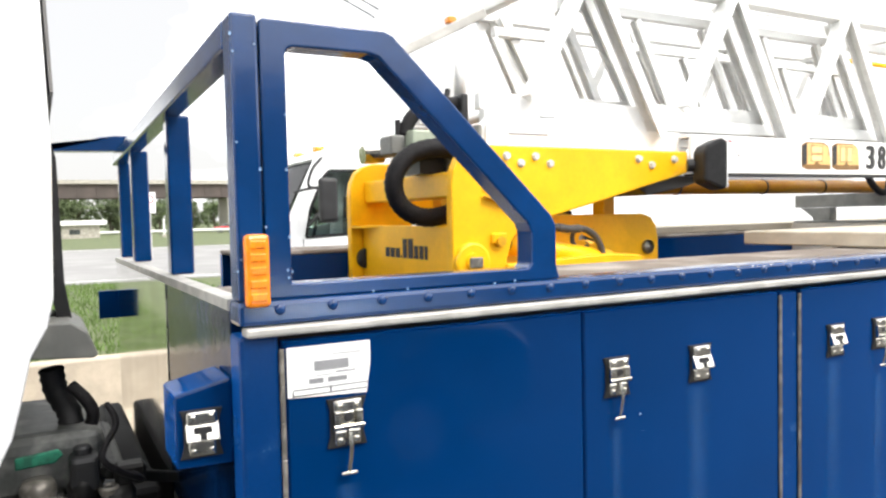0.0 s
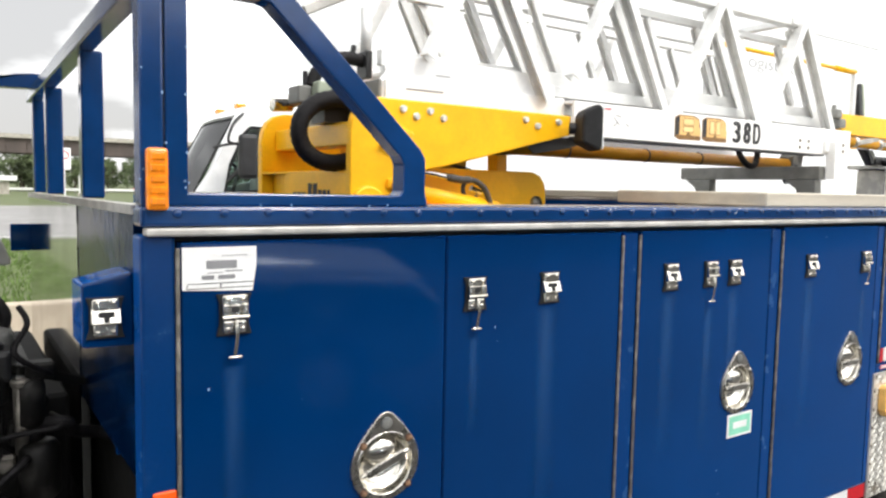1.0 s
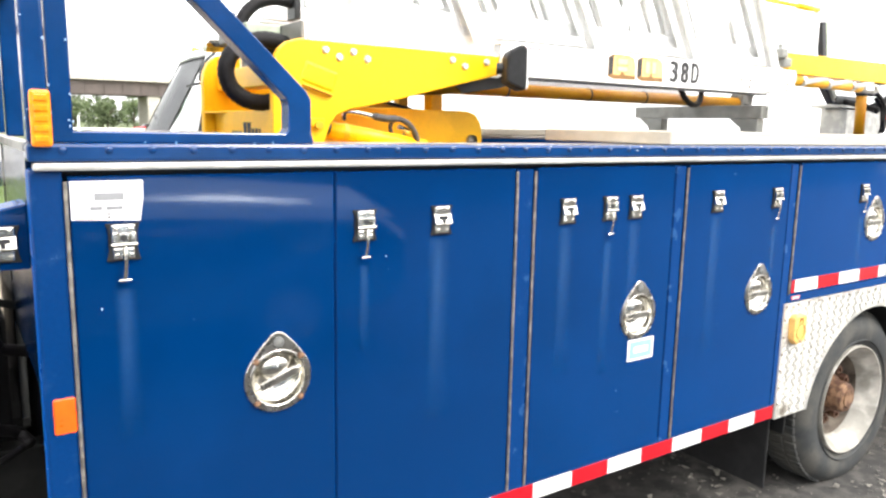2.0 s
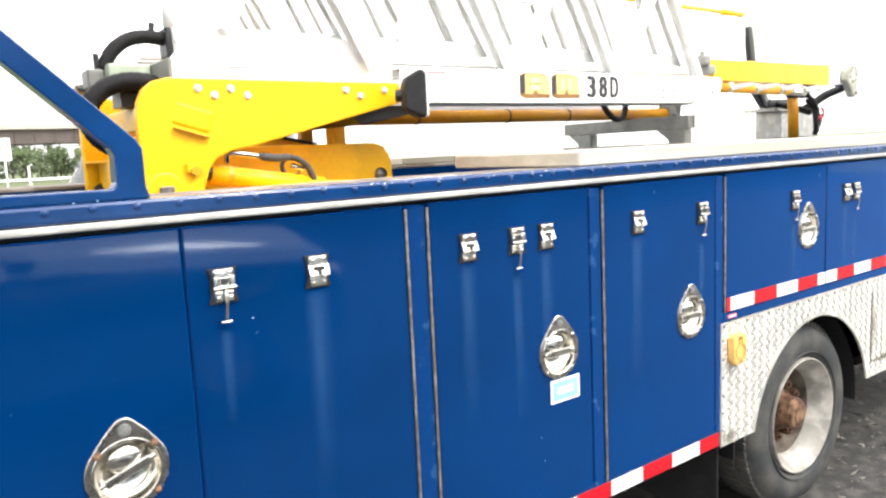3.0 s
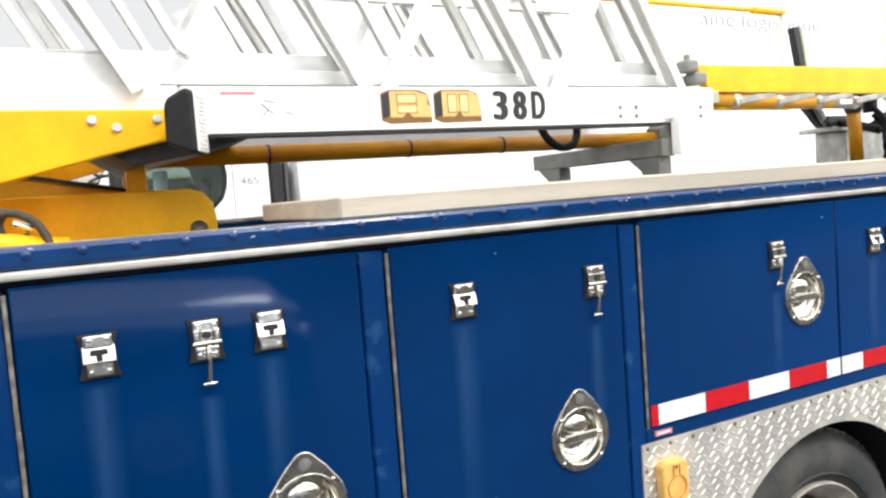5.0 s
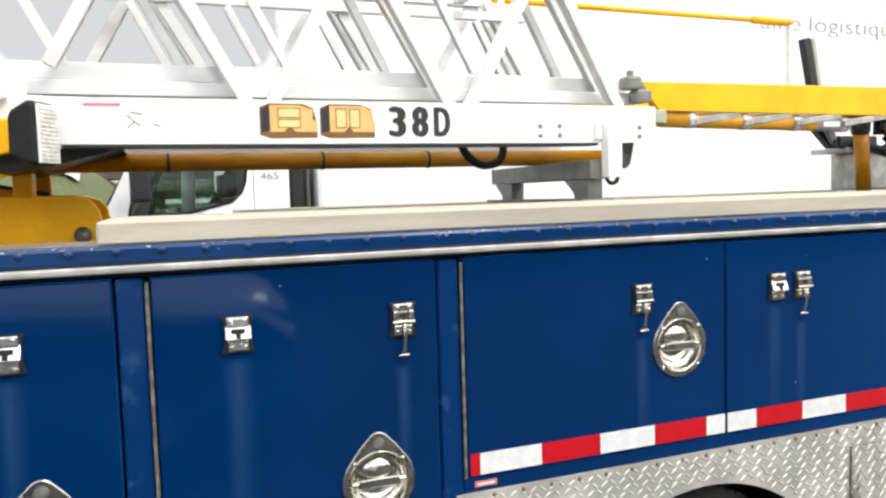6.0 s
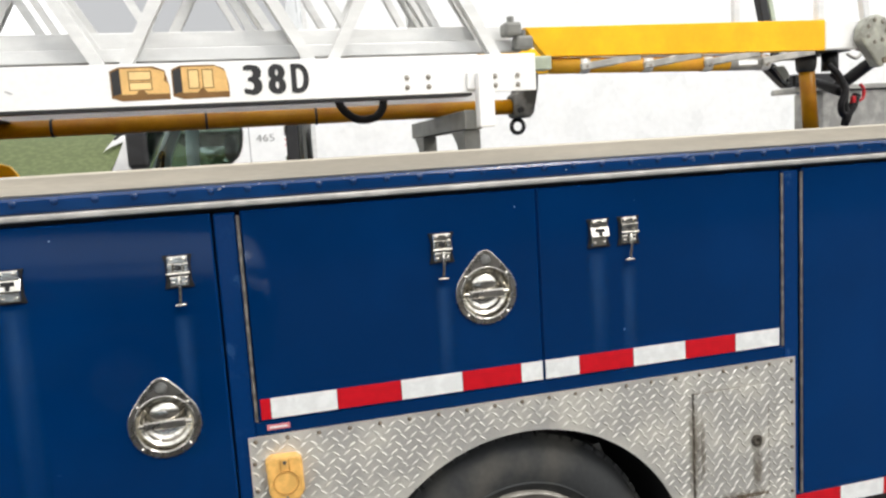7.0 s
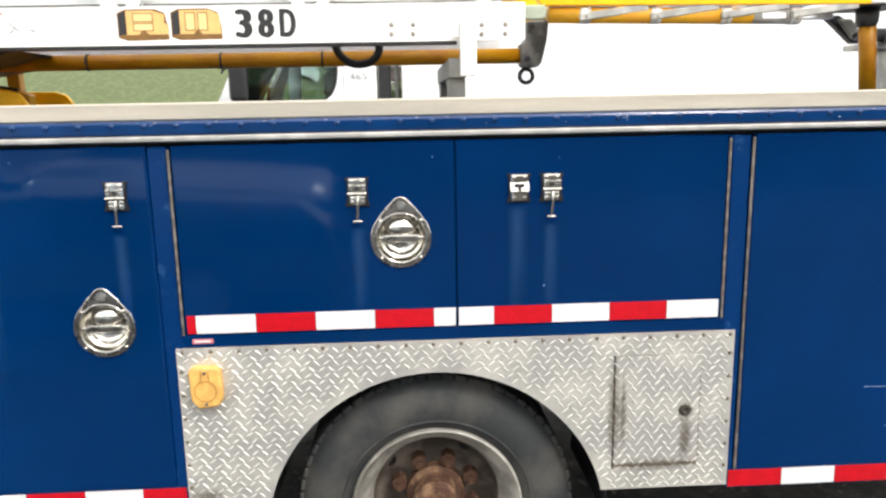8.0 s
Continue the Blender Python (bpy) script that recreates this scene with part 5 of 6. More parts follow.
part("sheathed_hose", tube([(0.836, 0.8, 1.6777), (0.784, 0.81, 1.6971), (0.729, 0.82, 1.702), (0.672, 0.83, 1.6855), (0.63, 0.835, 1.6467), (0.618, 0.84, 1.5982), (0.636, 0.845, 1.5497), (0.676, 0.845, 1.5186), (0.726, 0.845, 1.508), (0.784, 0.84, 1.5177), (0.846, 0.83, 1.5419)], 0.0255, 14, steps=6, ridge=0.002), HOSE, turret, "thick black sheathed hose loop", smooth=True)
part("sheathed_hose", tube([(0.690, 0.92, 1.745), (0.715, 0.92, 1.795), (0.760, 0.92, 1.832), (0.815, 0.92, 1.846), (0.872, 0.92, 1.842)], 0.020, 12, steps=8, ridge=0.0015), HOSE, turret, "black sheathed hose", smooth=True)
part("hose_clamp", box(0.868, 0.890, 0.885, 0.955, 1.785, 1.872, 0.003), BLACK, turret)
part("clamp_bolt", rod((0.835, 0.92, 1.860), (0.840, 0.92, 1.888), 0.009, 8), BLACK, turret)
motor = part("swing_motor", box(0.690, 0.808, 0.86, 1.00, 1.690, 1.758, 0.006, 2), PALE_GREEN, turret, "pale green valve housing")
part("motor_end", box(0.8085, 0.895, 0.87, 0.99, 1.70, 1.762, 0.006, 2), PALE_GREEN, motor)
part("valve_stem", rod((0.672, 0.92, 1.70), (0.672, 0.92, 1.79), 0.008, 10), BLACK, motor)
part("valve_body", box(0.64, 0.689, 0.90, 0.98, 1.690, 1.745, 0.005), GREY_STEEL, motor)
part("motor_foot", box(0.72, 0.80, 0.88, 0.98, 1.635, 1.6895), BLACK, motor)
part("work_light", rod((0.615, 1.05, 1.700), (0.68, 1.05, 1.704), 0.028, 16), STEEL, motor)
part("light_bracket", box(0.640, 0.689, 0.981, 1.05, 1.69, 1.70), BLACK, motor)

# ---- boom rest ----
rest = thing("boom_rest", (3.26, 1.1, 1.4345), "grey-green steel saddle that carries the stowed boom", "support")
part("cross_beam", box(3.150, 3.210, 0.655, 1.445, 1.512, 1.575, 0.003), GREY_STEEL, rest)
for y in (0.72, 1.30):
    part("leg", prism([(y - 0.045, 1.4485), (y + 0.045, 1.4485), (y + 0.050, 1.465), (y + 0.115, 1.511), (y - 0.045, 1.511)], 3.152, 3.208, 0.003, None, "x"), GREY_STEEL, rest)
part("foot_plate", box(3.12, 3.24, 0.655, 1.43, 1.438, 1.448, 0.002), GREY_STEEL, rest)
part("saddle_pad", lathe([(0.030, 3.148), (0.030, 3.212), (0.0005, 3.212)], (0, 0, 0), 16), REFL_WHITE, rest)
rest_pad = rest.children[-1]
rest_pad.rotation_euler, rest_pad.location = (0, 0, radians(-90)), (0, 1.0 - 1.1, 1.560 - 1.4345)
part("rest_support", box(3.12, 3.24, 0.645, 1.438, 1.0, 1.437), DECK_EDGE, rest)

# ---- work platform at the boom tip ----
basket = thing("work_platform", (4.2, 1.0, 1.75), "yellow and aluminium work platform carried at the boom tip", "platform")
for y in (0.722, 1.235):
    part("yellow_beam", prism([(3.400, 1.845), (4.614, 1.852), (4.614, 1.739), (3.475, 1.746), (3.435, 1.790)], y, y + 0.035, 0.003), YELLOW, basket, "yellow box beam")
    part("end_box", box(4.616, 4.78, y, y + 0.035, 1.742, 1.850, 0.004), WHITE, basket)
tb = part("lower_tube", rod((3.50, 0.752, 1.718), (4.205, 0.752, 1.706), 0.027, 20), YELLOW_DIRTY, basket, "orange lower tube", smooth=True)
part("tube_sleeve", rod((4.206, 0.752, 1.706), (4.345, 0.752, 1.703), 0.0265, 20), SHADE_GREY, basket, "pale metal sleeve", smooth=True)
part("sleeve_label", box(4.235, 4.315, 0.7235, 0.7255, 1.695, 1.712), PAPER, basket)
for k in range(4):
    x = 3.605 + 0.245 * k
    part("tube_clamp", rod((x, 0.752, 1.7165 - 0.004 * k), (x + 0.036, 0.752, 1.7165 - 0.004 * k), 0.0295, 16), ZINC, tb, smooth=True)
    part("clamp_bolt", rod((x + 0.018, 0.728, 1.708 - 0.004 * k), (x + 0.018, 0.715, 1.708 - 0.004 * k), 0.007, 6), HINGE, tb)
    part("floor_strut", bar((x - 0.005, 0.722, 1.706), (x + 0.235, 0.735, 1.738), 0.026, 0.014, (0, 1, 0), 0.004), SHADE_GREY, basket, "flat aluminium strut")
for k in range(7):
    x = 3.55 + 0.15 * k
    part("floor_slat", box(x, x + 0.09, 0.758, 1.234, 1.765, 1.78, 0.002), ALU, basket)
part("hand_rail", rod((3.10, 1.297, 2.246), (4.645, 1.297, 2.238), 0.012, 12), YELLOW, basket, "thin yellow hand rail", smooth=True)
part("rail_socket", rod((4.42, 1.297, 2.239), (4.650, 1.297, 2.236), 0.018, 12), YELLOW, basket, smooth=True)
for x, y, z0, z1, lean in ((4.645, 1.297, 1.80, 2.236, 0), (4.600, 0.740, 1.853, 2.90, 0), (4.815, 0.740, 1.85, 2.5, -0.10), (3.14, 1.297, 1.82, 2.25, 0)):
    part("stanchion", bar((x, y, z0), (x + lean, y, z1), 0.030, 0.028, (0, 1, 0), 0.003), ALU, basket, "aluminium platform stanchion")
part("rail_tie", bar((3.14, 1.230, 1.83), (3.14, 1.297, 1.83), 0.03, 0.03, (0, 0, 1)), ALU, basket)
part("rail_tie", bar((4.645, 1.265, 1.81), (4.645, 1.297, 1.81), 0.03, 0.03, (0, 0, 1)), ALU, basket)
part("control_post", bar((4.875, 1.35, 1.80), (4.790, 1.35, 2.18), 0.045, 0.04, (0, 1, 0), 0.004), BLACK, basket, "black control post")
part("control_post_face", bar((4.910, 1.35, 1.80), (4.825, 1.35, 2.18), 0.024, 0.045, (0, 1, 0), 0.003), PALE_GREEN, basket)
part("post_foot", bar((4.80, 1.25, 1.80), (4.88, 1.36, 1.80), 0.06, 0.03, (0, 0, 1)), BLACK, basket)
leg = part("support_leg", rod((4.838, 1.05, 1.3975), (4.800, 1.04, 1.742), 0.032, 18), AMBER_TUBE, basket, "ochre support leg", smooth=True)
# black sleeve added for the shadow on the leg below the beam
part("leg_collar", lathe([(0.033, 1.690), (0.040, 1.705), (0.043, 1.760), (0.0005, 1.762)], (4.800, 1.04, 0), 20, "z"), BLACK, basket, "black sleeve standing in for shadow at the leg top", smooth=True)
part("collar_plate", box(4.70, 4.95, 0.95, 1.234, 1.763, 1.775, 0.003), BLACK, basket)
part("drive_motor", rod((4.905, 1.02, 1.690), (4.905, 1.02, 1.762), 0.034, 16), BLACK, basket, "black hydraulic motor", smooth=True)
part("motor_link", tube([(4.955, 0.98, 1.755), (4.985, 0.97, 1.735), (5.010, 0.97, 1.742), (5.022, 0.97, 1.762)], 0.007, 8), SHADE_GREY, basket, smooth=True)
part("control_cable", tube([(4.86, 0.98, 1.71), (4.885, 0.95, 1.665), (4.90, 0.93, 1.60), (4.88, 0.93, 1.54), (4.90, 0.94, 1.50), (4.945, 0.95, 1.52), (4.985, 0.96, 1.58)], 0.014, 8), HOSE, basket, smooth=True)
part("control_cable", tube([(4.90, 1.0, 1.68), (4.935, 0.97, 1.62), (4.915, 0.95, 1.55), (4.925, 0.95, 1.49), (4.925, 0.96, 1.455)], 0.016, 8), HOSE, basket, smooth=True)
part("cable_tie", tube([(5.00, 0.955, 1.625), (5.015, 0.95, 1.60), (5.010, 0.95, 1.565), (4.99, 0.95, 1.555)], 0.007, 8), RED, basket, "red cable sleeve", smooth=True)
part("swivel_plate", prism([(4.735, 1.770), (4.740, 1.815), (4.765, 1.850), (4.805, 1.862), (4.845, 1.850), (4.866, 1.815), (4.868, 1.76), (4.856, 1.70), (4.836, 1.665), (4.815, 1.668), (4.775, 1.72)], 0.672, 0.718, 0.008), CAST_PALE, basket, "weathered cast swivel plate with bolts")
part("plate_hole", rod((4.838, 0.674, 1.690), (4.838, 0.664, 1.690), 0.012, 14), GRIME, basket)
for k in range(7):
    q = 2 * math.pi * k / 7
    part("swivel_bolt", BOLT, None, basket, at=(4.803 + 0.042 * math.cos(q), 0.672, 1.800 + 0.042 * math.sin(q)))
part("hub_cover", lathe([(0.0005, 0.72), (0.05, 0.722), (0.055, 0.76), (0.05, 0.80), (0.0005, 0.802)], (4.85, 0, 1.79), 20), BLACK, basket)
part("levelling_arm", prism([(4.765, 1.760), (4.830, 1.760), (4.935, 1.690), (4.935, 1.645), (4.895, 1.645)], 1.275, 1.320, 0.006), BLACK, basket, "black levelling arm")
part("arm_face", prism([(4.812, 1.742), (4.870, 1.745), (4.895, 1.715), (4.905, 1.675), (4.893, 1.658), (4.876, 1.664)], 1.255, 1.273, 0.006), CAST_PALE, basket, "cast grey lever")
part("arm_bolt", rod((4.889, 1.256, 1.677), (4.889, 1.246, 1.677), 0.010, 8), BLACK, basket)
part("levelling_link", box(4.936, 5.19, 1.270, 1.315, 1.648, 1.705, 0.006), BLACK, basket)
part("link_post", tube([(5.06, 1.29, 1.67), (5.00, 1.20, 1.655), (4.965, 1.10, 1.63), (4.945, 1.0, 1.60)], 0.022, 8), HOSE, basket, smooth=True)
part("link_arm", tube([(4.965, 1.06, 1.615), (5.00, 1.00, 1.66), (5.03, 0.94, 1.705), (5.045, 0.86, 1.735), (5.02, 0.80, 1.755)], 0.026, 10), BLACK, basket, "black link arm", smooth=True)
part("release_knob", box(4.945, 4.965, 0.935, 0.955, 1.545, 1.575, 0.004), RED, basket, "red release handle")
part("hose_tail", tube([(4.985, 0.96, 1.58), (4.96, 0.95, 1.535), (4.935, 0.95, 1.50), (4.925, 0.95, 1.47)], 0.018, 8), HOSE, basket, smooth=True)
chest = thing("tool_chest", (5.15, 1.35, 1.395), "white metal chest on the rear deck, greyed for shade", "chest")
# body and lid are white metal with shade put into the grey
part("body", box(5.10, 5.58, 1.28, 1.47, 1.4415, 1.622, 0.006, 2), SHADE_GREY, chest)
part("lid", box(4.97, 5.60, 1.26, 1.475, 1.624, 1.648, 0.004, 2), SHADE_GREY, chest)
part("stand", box(5.11, 5.57, 1.29, 1.44, 1.0, 1.4405), WHITE, chest)

# ---- tilted cab and engine in front of the body ----
cab = thing("tilted_cab", (-0.9, 1.0, 1.0), "white truck cab tipped forward over its engine", "truck cab")
cab_pts = [(-0.245, 2.60), (-0.232, 1.90), (-0.224, 1.62), (-0.230, 1.40), (-0.240, 1.355), (-0.264, 1.310), (-0.280, 1.24), (-0.293, 1.19), (-0.316, 1.143), (-0.40, 1.06), (-0.75, 0.90), (-1.6, 0.60), (-2.1, 0.9), (-2.0, 2.0), (-1.4, 2.6)]
part("shell", prism(cab_pts, 0.25, 1.76, 0.008, None, "y", 2), WHITE_CAB, cab, "white enamelled cab shell", smooth=False)
# unseen dark panel, added so the body front reflects something darker
part("back_panel", prism([(-0.2405, 2.58), (-0.2275, 1.90), (-0.2215, 1.72), (-0.2165, 1.72), (-0.2225, 1.90), (-0.2355, 2.58)], 0.30, 1.70), CAB_TRIM, cab, "unseen dark grey panel added to darken reflections")
part("rear_seal", prism([(-0.226, 1.70), (-0.210, 1.64), (-0.205, 1.40), (-0.192, 1.31), (-0.220, 1.32), (-0.232, 1.40), (-0.228, 1.62)], 0.60, 0.80, 0.002), RUBBER, cab, "black rubber seal")
eng = thing("engine", (-0.45, 0.9, 0.5), "oily grey engine and hoses, darkened for shade under the tipped cab", "engine")
part("air_duct", prism([(-0.34, 1.335), (-0.200, 1.332), (-0.172, 1.312), (-0.156, 1.268), (-0.164, 1.262), (-0.34, 1.275)], 0.50, 0.75, 0.004), GREY_STEEL, eng, "grey sheet duct")
part("breather", tube([(-0.235, 0.60, 1.235), (-0.228, 0.60, 1.19), (-0.205, 0.58, 1.14), (-0.215, 0.56, 1.09)], 0.021, 12, ridge=0.003), RUBBER, eng, "black ribbed breather hose", smooth=True)
part("bracket_hose", tube([(-0.205, 0.56, 1.205), (-0.182, 0.55, 1.180), (-0.168, 0.55, 1.150), (-0.176, 0.55, 1.12), (-0.20, 0.54, 1.10)], 0.012, 8), HOSE, eng, smooth=True)
part("rocker_cover", box(-0.52, -0.150, 0.50, 0.85, 1.00, 1.130, 0.03, 3), CAST_GREY, eng, "grey cast rocker cover")
part("green_cap", prism([(-0.300, 1.096), (-0.230, 1.102), (-0.222, 1.090), (-0.235, 1.078), (-0.300, 1.074)], 0.496, 0.51, 0.003), DARK_GREEN, eng, "flaking dark green paint patch")
part("block", box(-0.75, -0.10, 0.50, 1.10, 0.25, 1.0, 0.02, 2), ENGINE, eng)
part("reservoir", box(-0.215, -0.165, 0.44, 0.50, 1.030, 1.095, 0.010, 2), BLACK, eng)
part("reservoir_cap", lathe([(0.016, 1.095), (0.016, 1.106), (0.012, 1.110), (0.0005, 1.110)], (-0.192, 0.47, 0), 16, "z"), BLACK, eng)
part("dip_tube", rod((-0.150, 0.45, 0.88), (-0.152, 0.45, 1.020), 0.013, 14), HINGE, eng, "pale steel tube", smooth=True)
part("tube_mouth", lathe([(0.016, 1.020), (0.019, 1.030), (0.015, 1.034), (0.010, 1.022)], (-0.152, 0.45, 0), 16, "z"), HINGE, eng)
part("guard_bow", tube([(-0.300, 0.44, 0.93), (-0.298, 0.43, 1.01), (-0.285, 0.43, 1.030), (-0.235, 0.43, 1.028), (-0.224, 0.43, 1.015), (-0.222, 0.43, 0.96)], 0.008, 10), HINGE, eng, "bent steel bow", smooth=True)
part("filter_can", lathe([(0.034, 0.90), (0.038, 0.91), (0.038, 1.005), (0.030, 1.016), (0.0005, 1.018)], (-0.262, 0.47, 0), 24, "z"), CAST_GREY, eng, "grey filter can", smooth=True)
part("bracket_arm", bar((-0.16, 0.5, 1.045), (0.02, 0.62, 0.965), 0.03, 0.02, (0, 0, 1), 0.003), CHASSIS, eng)
for k, (x, y, z, r, h) in enumerate(((-0.265, 0.47, 1.035, 0.030, 0.05), (-0.195, 0.46, 1.02, 0.024, 0.07), (-0.135, 0.46, 0.98, 0.03, 0.10), (-0.29, 0.45, 0.96, 0.04, 0.08), (-0.22, 0.45, 0.93, 0.035, 0.12), (-0.12, 0.45, 0.84, 0.04, 0.12))):
    part("pipe_stub", lathe([(r * 0.7, 0), (r, 0.01), (r, h - 0.012), (r * 0.8, h), (0.0005, h)], (x, y, z - h / 2), 20, "z"), ENGINE if k % 3 else HINGE, eng, smooth=True)
rng = random.Random(7)
for k in range(20):
    x, z = rng.uniform(-0.34, -0.08), rng.uniform(0.75, 1.06)
    pts = [(x, 0.48, z)]
    for _ in range(4):
        pts.append((pts[-1][0] + rng.uniform(-0.09, 0.09), 0.40 + rng.uniform(0, 0.09), pts[-1][2] + rng.uniform(-0.10, 0.06)))
    part("engine_hose", tube(pts, rng.choice((0.006, 0.009, 0.014)), 8), HOSE, eng, smooth=True)
for k in range(30):
    x, z, s = rng.uniform(-0.34, -0.11), rng.uniform(0.62, 1.05), rng.uniform(0.012, 0.03)
    part("engine_fitting", box(x - s, x + s, 0.46, 0.505, z - s * 0.7, z + s * 0.7, 0.006), rng.choice((ENGINE, CHASSIS, CHASSIS, ENGINE, HINGE)), eng)
part("gearbox", box(-0.10, 0.5, 0.75, 1.25, 0.30, 0.62, 0.03, 2), CHASSIS, eng)
part("support", box(-0.7, -0.5, 0.7, 1.3, GROUND + 0.006, 0.26), CHASSIS, eng)
# the cab's hinge arms keep it on the chassis
part("hinge_arm", bar((-1.55, 0.58, 0.60), (-1.55, 0.58, 0.95), 0.08, 0.06), CHASSIS, cab)
part("hinge_arm", bar((-1.55, 1.42, 0.60), (-1.55, 1.42, 0.95), 0.08, 0.06), CHASSIS, cab)
fw = part("wheel", inner.data, None, truck, "", (-1.1, 0.1, 0.309))
part("wheel", inner.data, None, truck, "", (-1.1, 1.5, 0.309))

# ---- parked box truck behind ----
g2 = fall(4.6)
parked = thing("box_truck", (3.0, 5.4, g2), "white cab-over box truck parked alongside", "truck")
side = [(1.24, 0.30 + g2), (1.23, 1.10), (1.28, 1.22), (1.470, 1.506), (1.585, 1.752), (1.700, 1.99), (1.76, 2.055), (1.86, 2.075), (2.72, 2.080), (2.78, 2.03), (2.78, 0.30 + g2)]
pane = [(1.585, 1.37), (1.630, 1.60), (1.740, 1.84), (1.790, 1.890), (2.36, 1.895), (2.43, 1.86), (2.450, 1.72), (2.438, 1.62), (2.405, 1.54), (2.33, 1.47), (2.0, 1.39)]


def bowed(bm, reach=9.0):
    """Curves the front of the cab back towards its far corner; reach: only what lies ahead of this x."""
    for k in range(9):
        bmesh.ops.bisect_plane(bm, geom=bm.verts[:] + bm.edges[:] + bm.faces[:], plane_co=(0, 5.1 + 0.1 * k, 0), plane_no=(0, 1, 0))
    for v in bm.verts:
        if v.co.x < reach:
            v.co.x += 0.12 * max(0.0, (v.co.y - 5.05) / 0.95) ** 2
    return bm


cab_shell = part("cab_shell", plate_with_opening(side, pane, 4.55, 4.60), WHITE_CAB, parked, "white cab-over cab")
part("far_wall", bowed(plate_with_opening(side, pane, 6.05, 6.10), 1.95), WHITE_CAB, cab_shell)
part("roof", bowed(prism([(1.700, 1.99), (1.76, 2.055), (1.86, 2.075), (2.72, 2.080), (2.78, 2.03), (2.74, 2.02), (2.70, 2.04), (1.86, 2.035), (1.78, 2.01), (1.72, 1.97)], 4.602, 6.048), 1.95), WHITE_CAB, cab_shell)
part("back_wall", box(2.74, 2.78, 4.602, 6.048, 0.3, 2.01), WHITE_CAB, cab_shell)
part("lower_front", bowed(prism([(1.24, 0.30 + g2), (1.23, 1.10), (1.28, 1.22), (1.34, 1.31), (1.40, 1.31), (1.31, 1.10), (1.30, 0.30 + g2)], 4.602, 6.048), 1.5), WHITE_CAB, cab_shell)
part("cab_floor", box(1.31, 2.73, 4.602, 6.048, 0.5, 0.62), CAB_TRIM, cab_shell)
part("door_card", box(1.55, 2.50, 4.604, 4.64, 0.63, 1.375), CAB_TRIM, cab_shell)
part("dashboard", box(1.36, 1.66, 4.65, 6.00, 1.0, 1.34, 0.04, 2), BLACK, cab_shell, "black dashboard")
for y in (4.75, 5.50):
    part("seat", box(2.30, 2.46, y, y + 0.45, 0.63, 1.50, 0.05, 2), CAB_TRIM, cab_shell, "grey cab seat")
    part("head_rest", box(2.30, 2.40, y + 0.10, y + 0.34, 1.51, 1.72, 0.04, 2), CAB_TRIM, cab_shell)
part("sun_roll", rod((2.02, 5.05, 1.36), (2.04, 5.05, 1.80), 0.055, 14), PAPER, cab_shell, "white rolled item", smooth=True)
part("steering_wheel", tube([(1.74 + 0.10 * math.cos(q) * 0.5, 5.0 + 0.21 * math.sin(q), 1.42 + 0.19 * math.cos(q)) for q in [2 * math.pi * k / 12 for k in range(13)]], 0.016, 8, steps=2), BLACK, cab_shell, smooth=True)
glass = part("side_window", prism(pane, 4.568, 4.574), CAB_GLASS, cab_shell, "tinted side window")
far_glass = part("side_window", bowed(prism(pane, 6.07, 6.076), 1.95), CAB_GLASS, cab_shell, "tinted side window")
seal = [(a + 0.0, b) for a, b in pane]
for k in range(len(seal)):
    (a0, b0), (a1, b1) = seal[k], seal[(k + 1) % len(seal)]
    part("window_seal", bar((a0, 4.549, b0), (a1, 4.549, b1), 0.020, 0.012, (0, 1, 0)), RUBBER, cab_shell)
bm = prism([(4.66, 1.305), (5.99, 1.305), (5.92, 1.965), (4.72, 1.965)], -0.004, 0.004, 0, None, "x")
for v in bm.verts:
    v.co.x += 1.345 + (v.co.z - 1.305) * 0.548
screen = part("windscreen", bowed(bm), CAB_GLASS, cab_shell, "raked windscreen")
for g in (glass, far_glass, screen):
    g.visible_shadow = False
for (y0, z0), (y1, z1) in (((4.66, 1.305), (4.72, 1.965)), ((4.72, 1.965), (5.92, 1.965)), ((5.92, 1.965), (5.99, 1.305)), ((5.99, 1.305), (4.66, 1.305))):
    part("screen_seal", bowed(bar((1.338 + (z0 - 1.305) * 0.548, y0, z0), (1.338 + (z1 - 1.305) * 0.548, y1, z1), 0.011, 0.010, (1, 0, -0.5))), RUBBER, cab_shell)
part("wiper", bar((1.37, 4.9, 1.33), (1.47, 5.5, 1.50), 0.014, 0.014, (1, 0, 0)), BLACK, cab_shell)
part("corner_pillar", prism([(1.34, 1.31), (1.470, 1.506), (1.700, 1.99), (1.745, 1.99), (1.54, 1.56), (1.42, 1.31)], 4.602, 4.66), WHITE_CAB, cab_shell)
part("corner_pillar", bowed(prism([(1.34, 1.31), (1.470, 1.506), (1.700, 1.99), (1.745, 1.99), (1.54, 1.56), (1.42, 1.31)], 5.99, 6.048)), WHITE_CAB, cab_shell)
part("door_seam", box(2.500, 2.506, 4.547, 4.551, 0.6, 1.90), GREY_INK, parked)
part("door_seam", box(1.56, 1.566, 4.547, 4.551, 0.6, 1.36), GREY_INK, parked)
part("rear_grille", box(2.93, 2.96, 4.62, 6.2, 0.8, 1.80, 0.004), GREY_STEEL, parked)
part("snorkel", box(2.80, 2.90, 4.56, 4.70, 0.9, 1.86, 0.01), BLACK, parked, "black intake duct")
part("grille", box(1.195, 1.24, 4.8, 6.0, 0.62, 0.92, 0.01), BLACK, parked)
part("bumper", box(1.15, 1.30, 4.5, 6.3, 0.25 + g2, 0.52 + g2, 0.02, 2), BLACK, parked)
